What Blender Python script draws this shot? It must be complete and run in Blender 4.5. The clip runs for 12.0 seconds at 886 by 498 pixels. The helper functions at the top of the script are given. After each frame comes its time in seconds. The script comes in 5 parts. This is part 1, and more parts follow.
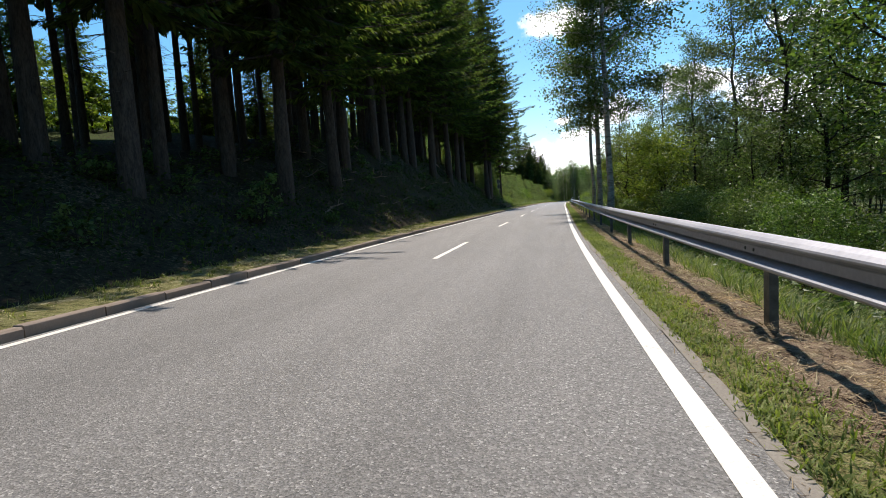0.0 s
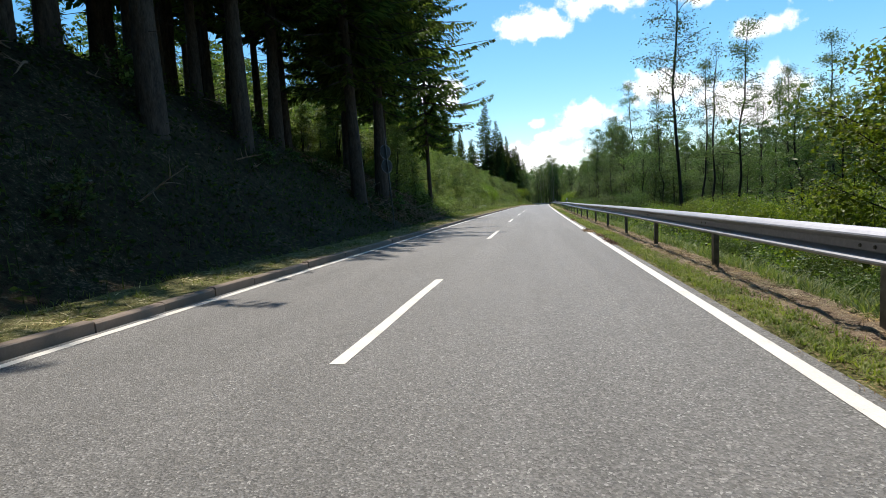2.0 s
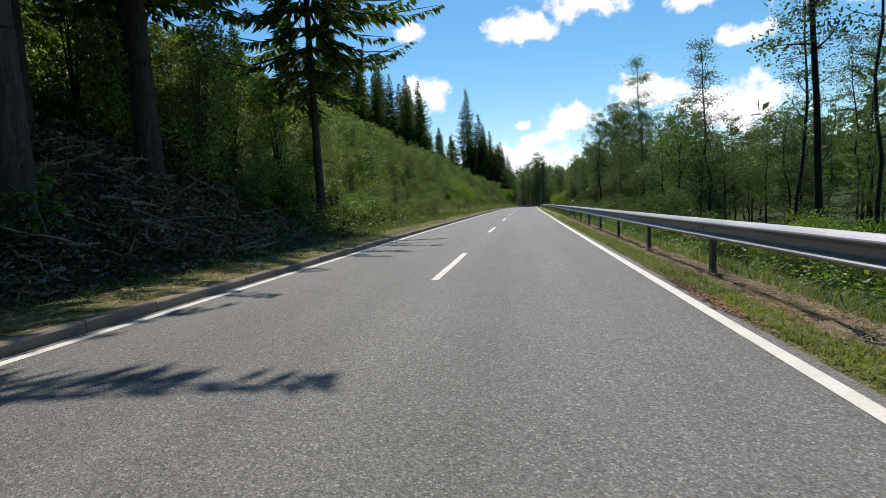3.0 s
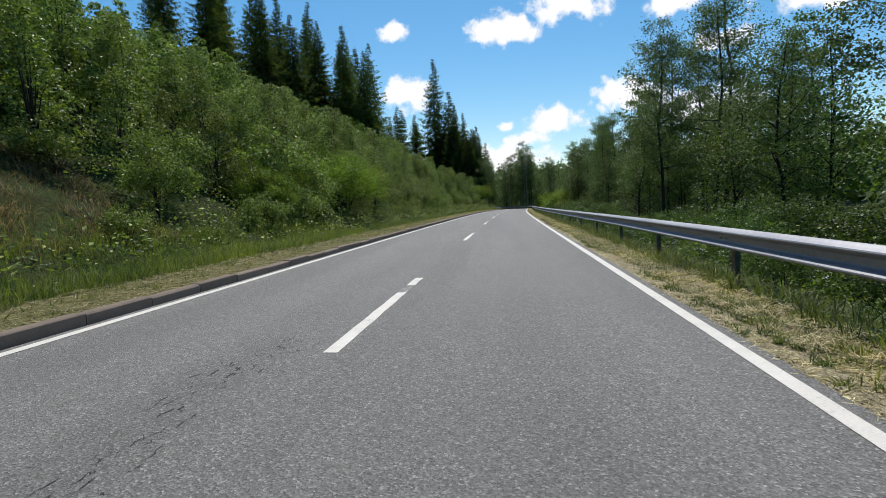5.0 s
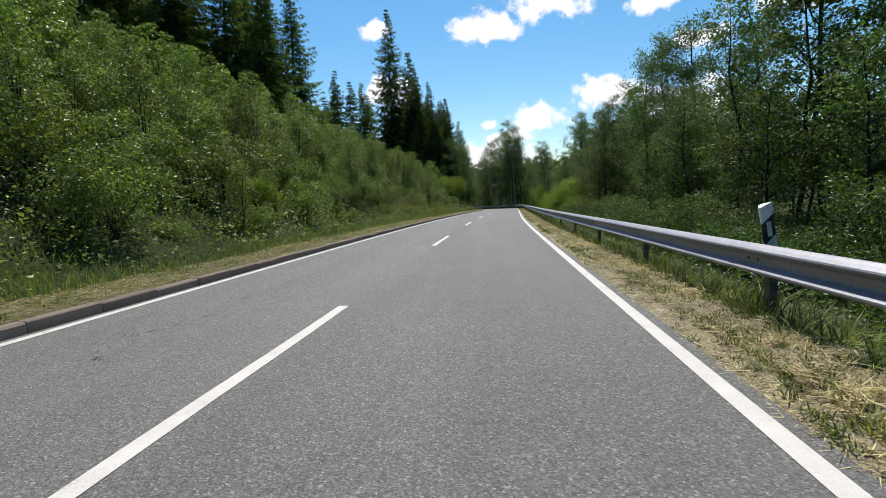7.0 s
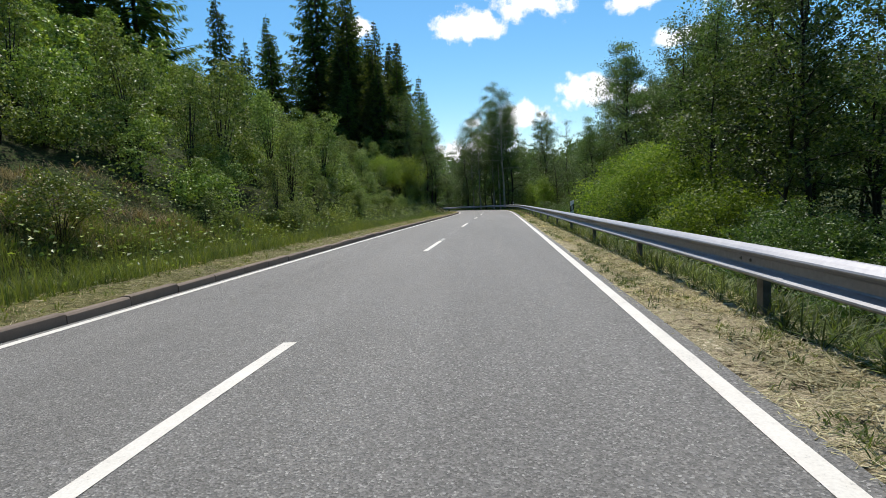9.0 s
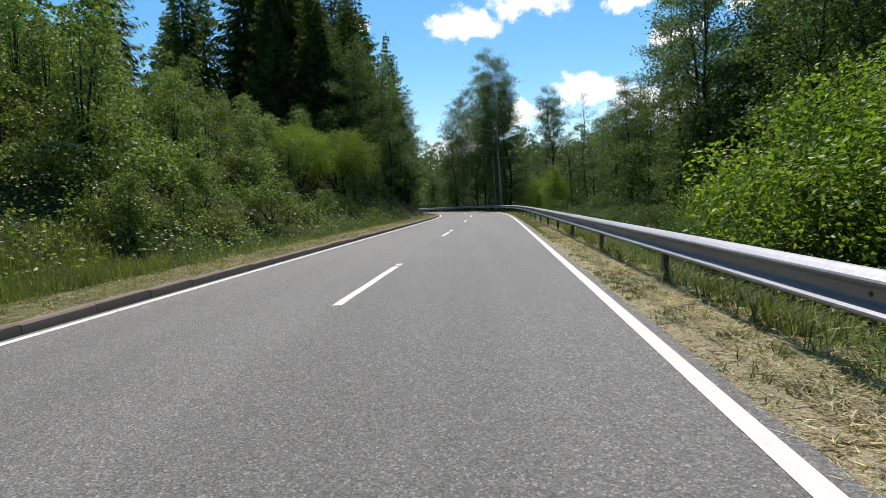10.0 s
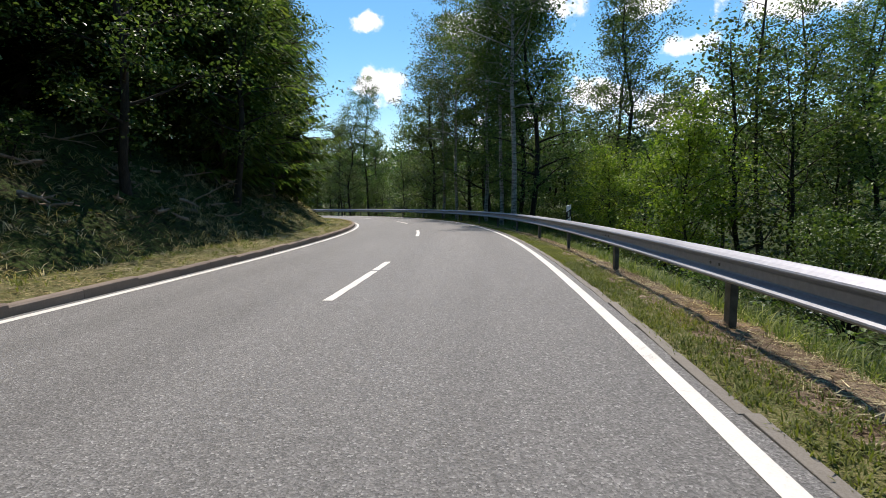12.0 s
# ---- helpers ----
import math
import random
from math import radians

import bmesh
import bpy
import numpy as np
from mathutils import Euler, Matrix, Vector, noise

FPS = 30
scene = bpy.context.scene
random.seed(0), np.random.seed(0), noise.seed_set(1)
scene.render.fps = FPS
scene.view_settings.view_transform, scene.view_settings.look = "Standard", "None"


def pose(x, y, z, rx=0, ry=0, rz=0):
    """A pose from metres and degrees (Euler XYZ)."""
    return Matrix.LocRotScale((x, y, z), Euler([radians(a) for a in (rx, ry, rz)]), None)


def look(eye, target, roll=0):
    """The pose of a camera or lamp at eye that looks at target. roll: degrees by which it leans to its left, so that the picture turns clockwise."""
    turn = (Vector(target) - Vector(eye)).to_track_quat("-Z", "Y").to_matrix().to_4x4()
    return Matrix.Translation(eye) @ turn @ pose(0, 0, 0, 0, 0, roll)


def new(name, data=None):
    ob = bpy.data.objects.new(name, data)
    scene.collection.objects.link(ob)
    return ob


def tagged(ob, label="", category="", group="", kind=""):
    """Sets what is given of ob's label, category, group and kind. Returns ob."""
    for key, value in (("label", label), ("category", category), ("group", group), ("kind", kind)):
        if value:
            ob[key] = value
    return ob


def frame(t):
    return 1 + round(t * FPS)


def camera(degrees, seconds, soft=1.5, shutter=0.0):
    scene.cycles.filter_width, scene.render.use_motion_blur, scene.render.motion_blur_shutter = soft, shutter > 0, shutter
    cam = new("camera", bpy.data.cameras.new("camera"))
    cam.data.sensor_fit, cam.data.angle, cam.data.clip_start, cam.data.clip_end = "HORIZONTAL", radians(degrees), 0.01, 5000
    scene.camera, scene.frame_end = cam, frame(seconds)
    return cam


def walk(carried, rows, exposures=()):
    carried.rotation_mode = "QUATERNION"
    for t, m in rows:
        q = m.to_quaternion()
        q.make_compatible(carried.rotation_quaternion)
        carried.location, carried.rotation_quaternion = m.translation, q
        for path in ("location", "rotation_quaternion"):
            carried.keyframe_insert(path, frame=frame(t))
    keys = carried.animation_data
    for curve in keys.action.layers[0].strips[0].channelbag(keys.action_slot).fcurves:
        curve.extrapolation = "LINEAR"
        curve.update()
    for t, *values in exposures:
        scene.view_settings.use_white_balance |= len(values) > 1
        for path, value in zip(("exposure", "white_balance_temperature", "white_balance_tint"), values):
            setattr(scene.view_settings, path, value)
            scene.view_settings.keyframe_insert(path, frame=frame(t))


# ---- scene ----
# camera
cam = camera(81.4, 12.0, soft=0.8, shutter=0.006)
ROWS = [
    (0.0, 2.393, -10.224, 1.105, 85.02, 3.47, 11.89),
    (0.5, 2.006, 0.338, 1.104, 85.00, 3.44, 11.09),
    (1.0, 1.834, 10.731, 1.102, 85.05, 3.42, 10.32),
    (1.5, 1.838, 21.330, 1.097, 85.05, 3.16, 9.58),
    (2.0, 1.949, 32.561, 1.088, 84.97, 3.14, 9.10),
    (2.5, 2.067, 42.168, 1.077, 85.05, 2.83, 8.20),
    (3.0, 2.210, 52.550, 1.061, 84.98, 2.59, 7.53),
    (3.5, 2.405, 62.704, 1.041, 84.94, 2.42, 6.95),
    (4.0, 2.660, 72.644, 1.017, 84.92, 2.30, 6.54),
    (4.5, 2.966, 82.448, 0.989, 84.92, 2.23, 6.15),
    (5.0, 3.314, 92.192, 0.957, 84.92, 2.19, 5.61),
    (5.5, 3.694, 101.891, 0.921, 84.92, 2.17, 4.92),
    (6.0, 4.085, 111.503, 0.882, 84.58, 2.38, 4.75),
    (6.5, 4.490, 120.777, 0.841, 84.90, 2.31, 4.00),
    (7.0, 4.922, 130.269, 0.795, 84.69, 2.78, 3.88),
    (7.5, 5.334, 139.708, 0.746, 84.56, 3.09, 3.75),
    (8.0, 5.735, 149.090, 0.692, 84.50, 3.25, 3.47),
    (8.5, 6.196, 158.416, 0.633, 84.47, 3.26, 2.88),
    (9.0, 6.782, 167.698, 0.566, 84.44, 3.16, 2.22),
    (9.5, 7.461, 176.952, 0.485, 84.40, 2.94, 1.94),
    (10.0, 8.147, 186.059, 0.392, 84.30, 3.10, 1.74),
    (10.5, 8.826, 195.185, 0.284, 84.40, 2.79, 1.41),
    (11.0, 9.462, 203.821, 0.172, 84.40, 2.54, 1.22),
    (11.5, 10.148, 212.821, 0.049, 84.43, 2.45, 1.73),
    (12.0, 10.627, 221.977, -0.079, 84.20, 0.48, 2.36),
]
walk(cam, [(t, pose(x, y, z, rx, ry, rz)) for t, x, y, z, rx, ry, rz in ROWS],
     ((0.0, 0.47, 6700, 15), (1.5, 0.56, 6600, 12), (2.5, 0.14, 6600, 12), (5.0, -0.09, 6500, 11), (6.0, -0.05, 6550, 11), (7.0, 0.05, 6600, 12), (9.0, 0.15, 6550, 11), (12.0, 0.29, 6650, 15)))

# ---- light ----
SUN_AZ, SUN_EL = -4.0, 60.0            # degrees to the right of +y, degrees above the horizon
world = bpy.data.worlds.new("sky")
scene.world = world
world.use_nodes = True
wn = world.node_tree
wn.nodes.clear()
w_out = wn.nodes.new("ShaderNodeOutputWorld")
w_bg = wn.nodes.new("ShaderNodeBackground")
sky = wn.nodes.new("ShaderNodeTexSky")
sky.sky_type = 'NISHITA'
sky.sun_disc = False
sky.sun_elevation = radians(SUN_EL)
sky.sun_rotation = radians(SUN_AZ)
sky.air_density, sky.dust_density, sky.ozone_density = 1.0, 0.4, 1.0
w_bg.inputs["Strength"].default_value = 0.125


def wnode(kind, **props):
    n = wn.nodes.new(kind)
    for k, v in props.items():
        if k == "op":
            n.operation = v
        elif k == "clamp":
            n.use_clamp = v
    return n


def wmath(op, a, b=None, clamp=False):
    n = wnode("ShaderNodeMath", op=op, clamp=clamp)
    for i, v in enumerate((a, b)):
        if v is None:
            continue
        if isinstance(v, (int, float)):
            n.inputs[i].default_value = v
        else:
            wn.links.new(v, n.inputs[i])
    return n.outputs[0]


# cumulus clouds: azimuth (right of +y), elevation, half width, half height, all in degrees
CLOUDS = [(1.6, 17.8, 4.6, 1.9), (8.2, 19.3, 5.8, 2.2), (-10.2, 17.8, 2.0, 1.2), (6.6, 8.3, 4.2, 1.7), (3.5, 6.6, 2.8, 1.1), (1.8, 7.9, 1.1, 0.7),
          (-9.0, 11.8, 4.0, 2.0), (1.0, 4.6, 7.0, 1.8), (23.0, 14.2, 3.2, 1.1), (13.8, 10.3, 4.6, 1.8), (18.5, 18.0, 3.2, 1.3), (32.0, 17.0, 7.0, 2.4),
          (22.0, 8.0, 7.0, 3.0), (-32.0, 30.0, 6.0, 3.0), (60.0, 24.0, 10.0, 3.5), (-70.0, 35.0, 12.0, 4.0), (130.0, 30.0, 14.0, 5.0), (-140.0, 25.0, 12.0, 4.0)]
w_co = wnode("ShaderNodeTexCoord")
w_sep = wnode("ShaderNodeSeparateXYZ")
wn.links.new(w_co.outputs["Generated"], w_sep.inputs[0])
w_az = wmath("MULTIPLY", wmath("ARCTAN2", w_sep.outputs[0], w_sep.outputs[1]), 180 / math.pi)
w_el = wmath("MULTIPLY", wmath("ARCSINE", w_sep.outputs[2]), 180 / math.pi)
w_noise = wnode("ShaderNodeTexNoise")
w_noise.inputs["Scale"].default_value = 26
w_noise.inputs["Detail"].default_value = 7
w_noise.inputs["Roughness"].default_value = 0.6
wn.links.new(w_co.outputs["Generated"], w_noise.inputs["Vector"])
cover = None
for az, el, hw, hh in CLOUDS:
    dx = wmath("DIVIDE", wmath("SUBTRACT", w_az, az), hw)
    dy = wmath("DIVIDE", wmath("SUBTRACT", w_el, el), hh)
    d = wmath("SUBTRACT", 1.0, wmath("SQRT", wmath("ADD", wmath("MULTIPLY", dx, dx), wmath("MULTIPLY", dy, dy))))
    cover = d if cover is None else wmath("MAXIMUM", cover, d)
w_dens = wmath("ADD", wmath("MULTIPLY", cover, 1.0), wmath("MULTIPLY", wmath("SUBTRACT", w_noise.outputs["Fac"], 0.5), 2.2))
w_ramp = wnode("ShaderNodeMapRange")
w_ramp.interpolation_type = 'SMOOTHSTEP'
w_ramp.inputs["From Min"].default_value = 0.05
w_ramp.inputs["From Max"].default_value = 0.55
wn.links.new(w_dens, w_ramp.inputs["Value"])
w_hsv = wnode("ShaderNodeHueSaturation")
w_hsv.inputs["Saturation"].default_value = 1.42
w_hsv.inputs["Hue"].default_value = 0.490
w_hsv.inputs["Value"].default_value = 1.05
wn.links.new(sky.outputs[0], w_hsv.inputs["Color"])
w_mix = wnode("ShaderNodeMix")
w_mix.data_type = 'RGBA'
w_mix.inputs["B"].default_value = (8.6, 8.7, 8.9, 1)
wn.links.new(w_ramp.outputs[0], w_mix.inputs["Factor"])
wn.links.new(w_hsv.outputs[0], w_mix.inputs["A"])
wn.links.new(w_mix.outputs["Result"], w_bg.inputs["Color"])
wn.links.new(w_bg.outputs[0], w_out.inputs[0])

sun = new("sun", bpy.data.lights.new("sun", 'SUN'))
sun.data.energy, sun.data.angle, sun.data.color = 4.4, radians(0.6), (1.0, 0.94, 0.84)
az, el = radians(SUN_AZ), radians(SUN_EL)
sun.matrix_world = look((0, 0, 80), (-math.sin(az) * math.cos(el), -math.cos(az) * math.cos(el), 80 - math.sin(el)))

# ---- the line of the road ----
KNOTS = [-3.34, -1.84, -0.08, 0.03, -0.31, -0.21, -0.01, -0.38, -0.32, -1.48, 0.2, -0.17, 1.06, 11.21, 21.59, 24.0, 24.0, 24.0, 24.0]
RISE = [0.0, 0.0, -0.047, -0.167, -0.35, -0.604, -1.146, -1.726, -2.331, -2.937]
STEP = 0.5
S0, S1 = -20.0, 340.0
SG = np.arange(S0, S1 + 0.01, STEP)
kap = np.interp(SG, np.arange(-20, 341, 20.0), np.minimum(np.array(KNOTS) / 1000, 0.024))
TH = np.concatenate([[0], np.cumsum((kap[1:] + kap[:-1]) / 2 * STEP)])
I0 = int(np.searchsorted(SG, 0))
TH = TH - TH[I0]
CX = np.concatenate([[0], np.cumsum(-(np.sin(TH[1:]) + np.sin(TH[:-1])) / 2 * STEP)])
CY = np.concatenate([[0], np.cumsum((np.cos(TH[1:]) + np.cos(TH[:-1])) / 2 * STEP)])
CX, CY = CX - CX[I0], CY - CY[I0]
zr = np.interp(SG, np.arange(-20, 341, 40.0), RISE)
win = np.hanning(161)
CZ = np.convolve(np.pad(zr, 80, mode='edge'), win / win.sum(), 'valid')
# a straight run on behind the first camera
BACK = np.arange(-150, S0, 2.0)
SG2 = np.concatenate([BACK, SG])
CX2 = np.concatenate([CX[0] - (BACK - S0) * math.sin(TH[0]), CX])
CY2 = np.concatenate([CY[0] + (BACK - S0) * math.cos(TH[0]), CY])
CZ2 = np.concatenate([np.full(len(BACK), CZ[0]), CZ])
TH2 = np.concatenate([np.full(len(BACK), TH[0]), TH])
LINE_R, LINE_L = 3.0, -2.82


def wob(x, y, k=1.0, ph=0.0):
    """Smooth unevenness, about -1 to 1."""
    return (np.sin(x * 0.9 * k + ph) * np.cos(y * 0.7 * k + 1.3 * ph) + 0.6 * np.sin(x * 2.1 * k - y * 1.7 * k + ph)
            + 0.4 * np.cos(x * 3.7 * k + y * 4.3 * k + 2 * ph)) / 2


def along(s, l, dz=0.0):
    """World place of a point s metres along the road and l metres to the right of its middle, dz above it."""
    x, y, z, th = (np.interp(s, SG2, a) for a in (CX2, CY2, CZ2, TH2))
    return np.stack(np.broadcast_arrays(x + l * np.cos(th), y + l * np.sin(th), z + dz), -1)


def sstep(a, b, x):
    t = np.clip((x - a) / (b - a), 0, 1)
    return t * t * (3 - 2 * t)


def bank(a, start, slope, crest, after):
    return slope * (np.clip(a, start, crest) - start) + after * np.maximum(a - crest, 0)


def terrain(s, l):
    """Height of the ground over the road's level."""
    s, l = np.asarray(s, float), np.asarray(l, float)
    a = -l
    wf, we = 1 - sstep(60, 78, s), sstep(206, 226, s)
    wh = np.clip(1 - wf - we, 0, 1)
    left = wf * bank(a, 4.9, 0.55 + 0.5 * sstep(2, 24, s) - 0.35 * sstep(48, 60, s), 9.8, 0.14) + wh * bank(a, 5.6, 0.56, 36.0, 0.12) + we * bank(a, 4.6, 0.75, 9.0, 0.25)
    left = np.minimum(left, 34)
    lump = 0.16 * wob(s, l, 1.0) + 0.10 * wob(s, l, 2.3, 1.0)
    left = left + np.clip((a - 4.6) / 2, 0, 1) * lump * 1.6
    right = -0.16 - 0.34 * np.clip(l - 4.3, 0, 7.0) + 0.12 * np.clip(l - 70, 0, 220) + np.clip((l - 5) / 3, 0, 1) * lump * 1.4
    z = np.where(l < 0, left + 0.06, right)
    return np.where(np.abs(l) < 4.2, np.minimum(z, -0.25), z)


def place(s, l, dz=0.0):
    p = along(s, l, 0.0)
    p[..., 2] += terrain(s, l) + dz
    return p


# ---- helpers for meshes ----
class Build:
    """Collects vertices and faces and turns them into one mesh."""

    def __init__(self):
        self.v, self.f, self.n = [], [], 0

    def add(self, verts, faces):
        verts = np.asarray(verts, float).reshape(-1, 3)
        faces = np.asarray(faces, int)
        self.v.append(verts)
        self.f.append(faces + self.n)
        self.n += len(verts)
        return self

    def mesh(self, name, mat=None, smooth=False):
        me = bpy.data.meshes.new(name)
        v = np.concatenate(self.v).astype(np.float32)
        loops = np.concatenate([f.ravel() for f in self.f]).astype(np.int32)
        sizes = np.concatenate([np.full(len(f), f.shape[1]) for f in self.f]).astype(np.int32)
        me.vertices.add(len(v))
        me.vertices.foreach_set("co", v.ravel())
        me.loops.add(len(loops))
        me.loops.foreach_set("vertex_index", loops)
        me.polygons.add(len(sizes))
        starts = np.concatenate([[0], np.cumsum(sizes)[:-1]]).astype(np.int32)
        me.polygons.foreach_set("loop_start", starts)
        me.update(calc_edges=True)
        me.validate()
        me.polygons.foreach_set("use_smooth", np.full(len(me.polygons), smooth))
        if mat:
            me.materials.append(mat)
        return me


def part(name, me, parent, label=""):
    ob = new(name, me)
    ob.parent = parent
    if label:
        ob["label"] = label
    return ob


def grid_faces(n, m, wrap=False):
    """Quads over a grid of n rows of m points each."""
    i = np.arange(n - 1)[:, None] * m
    cols = m if wrap else m - 1
    j = np.arange(cols)[None, :]
    k = (j + 1) % m
    return np.stack([i + j, i + k, i + m + k, i + m + j], -1).reshape(-1, 4)


def tube(b, path, radii, sides=6):
    path = np.asarray(path, float)
    d = np.gradient(path, axis=0)
    d /= np.linalg.norm(d, axis=1, keepdims=True) + 1e-9
    ref = np.where(np.abs(d[:, 2:3]) > 0.9, [[1.0, 0, 0]], [[0, 0, 1.0]])
    u = np.cross(d, ref)
    u /= np.linalg.norm(u, axis=1, keepdims=True) + 1e-9
    w = np.cross(d, u)
    a = np.arange(sides) * 2 * math.pi / sides
    ring = u[:, None] * np.cos(a)[None, :, None] + w[:, None] * np.sin(a)[None, :, None]
    b.add((path[:, None] + ring * np.asarray(radii)[:, None, None]).reshape(-1, 3), grid_faces(len(path), sides, True))


def box(b, lo, hi, bevel=0.0):
    """A block with its long edges broken."""
    x0, y0, z0 = lo
    x1, y1, z1 = hi
    e = bevel
    ring = [(x0, z0), (x1, z0), (x1, z1 - e), (x1 - e, z1), (x0 + e, z1), (x0, z1 - e)]
    v = [(x, y, z) for y in (y0, y1) for x, z in ring]
    f = [[i, (i + 1) % 6, 6 + (i + 1) % 6, 6 + i] for i in range(6)]
    b.add(v, f)
    b.add(v, [[5, 4, 3, 2, 1, 0], [6, 7, 8, 9, 10, 11]])


def leaves(b, centres, size, rng, flat=0.5, droop=0.0, long=1.5, tumble=0.7, face=None):
    """Small folded leaf blades round the given places."""
    n = len(centres)
    d = rng.normal(size=(n, 3))
    d[:, 2] = d[:, 2] * (1 - flat) - droop
    d /= np.linalg.norm(d, axis=1, keepdims=True)
    up = rng.normal(size=(n, 3)) * tumble + (np.array([[0, 0, 1.0]]) if face is None else face * 1.3)
    side = np.cross(d, up)
    side /= np.linalg.norm(side, axis=1, keepdims=True) + 1e-9
    sz = (size * rng.uniform(0.6, 1.35, n))[:, None]
    nor = np.cross(side, d)
    c = np.asarray(centres)
    a0, a2 = c - d * sz * long / 2, c + d * sz * long / 2
    a1 = c + side * sz * 0.5 + nor * sz * 0.16
    a3 = c - side * sz * 0.5 + nor * sz * 0.16
    v = np.stack([a0, a1, a2, a3], 1).reshape(-1, 3)
    i = np.arange(n)[:, None] * 4
    b.add(v, np.concatenate([i + [[0, 1, 2]], i + [[0, 2, 3]]]))


# ---- materials ----
def material(name, rough=0.7, metal=0.0, spec=0.3):
    m = bpy.data.materials.new(name)
    m.use_nodes = True
    nt = m.node_tree
    p = nt.nodes["Principled BSDF"]
    p.inputs["Roughness"].default_value = rough
    p.inputs["Metallic"].default_value = metal
    p.inputs["Specular IOR Level"].default_value = spec
    return m, nt, p


def tex(nt, scale, detail=4.0, rough=0.55, vec=None, kind="ShaderNodeTexNoise"):
    n = nt.nodes.new(kind)
    n.inputs["Scale"].default_value = scale
    if kind == "ShaderNodeTexNoise":
        n.inputs["Detail"].default_value = detail
        n.inputs["Roughness"].default_value = rough
    if vec is None:
        vec = coords(nt)
    nt.links.new(vec, n.inputs["Vector"])
    return n


def coords(nt, which="Object"):
    for n in nt.nodes:
        if n.bl_idname == "ShaderNodeTexCoord":
            return n.outputs[which]
    return nt.nodes.new("ShaderNodeTexCoord").outputs[which]


def ramp(nt, fac, stops):
    n = nt.nodes.new("ShaderNodeValToRGB")
    while len(n.color_ramp.elements) < len(stops):
        n.color_ramp.elements.new(0.5)
    for e, (pos, col) in zip(n.color_ramp.elements, stops):
        e.position = pos
        e.color = (*col, 1) if len(col) == 3 else col
    nt.links.new(fac, n.inputs[0])
    return n.outputs[0]


def mixc(nt, fac, a, b, mode='MIX'):
    n = nt.nodes.new("ShaderNodeMix")
    n.data_type, n.blend_type = 'RGBA', mode
    for key, v in (("Factor", fac), ("A", a), ("B", b)):
        sock = n.inputs[key]
        if isinstance(v, (int, float)):
            sock.default_value = v
        elif isinstance(v, tuple):
            sock.default_value = (*v, 1)
        else:
            nt.links.new(v, sock)
    return n.outputs["Result"]


def bump(nt, p, height, dist=0.01, strength=0.6):
    n = nt.nodes.new("ShaderNodeBump")
    n.inputs["Distance"].default_value = dist
    n.inputs["Strength"].default_value = strength
    nt.links.new(height, n.inputs["Height"])
    nt.links.new(n.outputs[0], p.inputs["Normal"])


def grey(v):
    return (v, v, v)


def leaf_material(name, dark, light, through_=0.4, rough=0.40):
    """Leaf blades: each of its own tone, and some light passes through them."""
    m, nt, p = material(name, rough, 0, 0.34 if rough < 0.7 else 0.08)
    g = nt.nodes.new("ShaderNodeNewGeometry")
    oi = nt.nodes.new("ShaderNodeObjectInfo")
    c = ramp(nt, g.outputs["Random Per Island"], [(0.0, dark), (0.55, tuple((a + b) / 2 for a, b in zip(dark, light))), (1.0, light)])
    h = nt.nodes.new("ShaderNodeHueSaturation")
    mr = nt.nodes.new("ShaderNodeMapRange")
    mr.inputs["To Min"].default_value, mr.inputs["To Max"].default_value = 0.72, 1.25
    nt.links.new(oi.outputs["Random"], mr.inputs["Value"])
    nt.links.new(mr.outputs[0], h.inputs["Value"])
    mh = nt.nodes.new("ShaderNodeMapRange")
    mh.inputs["To Min"].default_value, mh.inputs["To Max"].default_value = 0.485, 0.512
    nt.links.new(oi.outputs["Random"], mh.inputs["Value"])
    nt.links.new(mh.outputs[0], h.inputs["Hue"])
    drift = tex(nt, 0.55, 2, 0.6)
    c = mixc(nt, 0.75, c, ramp(nt, drift.outputs["Fac"], [(0.36, (0.62, 0.66, 0.66)), (0.52, (1.0, 1.0, 1.0)), (0.66, (1.32, 1.22, 0.98))]), 'MULTIPLY')
    nt.links.new(c, h.inputs["Color"])
    nt.links.new(h.outputs[0], p.inputs["Base Color"])
    t = nt.nodes.new("ShaderNodeBsdfTranslucent")
    tc = mixc(nt, 1.0, h.outputs[0], (1.15, 1.3, 0.6), 'MULTIPLY')
    nt.links.new(tc, t.inputs["Color"])
    mx = nt.nodes.new("ShaderNodeMixShader")
    mx.inputs[0].default_value = through_
    nt.links.new(p.outputs[0], mx.inputs[1])
    nt.links.new(t.outputs[0], mx.inputs[2])
    nt.links.new(mx.outputs[0], nt.nodes["Material Output"].inputs[0])
    return m


def bark_material(name, dark, light, scale=9.0, stretch=0.25):
    m, nt, p = material(name, 0.9, 0, 0.15)
    mp = nt.nodes.new("ShaderNodeMapping")
    mp.inputs["Scale"].default_value = (1, 1, stretch)
    nt.links.new(coords(nt), mp.inputs["Vector"])
    a = tex(nt, scale, 6, 0.65, mp.outputs[0])
    b = tex(nt, scale * 4, 3, 0.6, mp.outputs[0])
    c = ramp(nt, a.outputs["Fac"], [(0.3, dark), (0.7, light)])
    nt.links.new(mixc(nt, 0.35, c, ramp(nt, b.outputs["Fac"], [(0.3, dark), (0.75, light)])), p.inputs["Base Color"])
    bump(nt, p, a.outputs["Fac"], 0.03, 0.8)
    return m


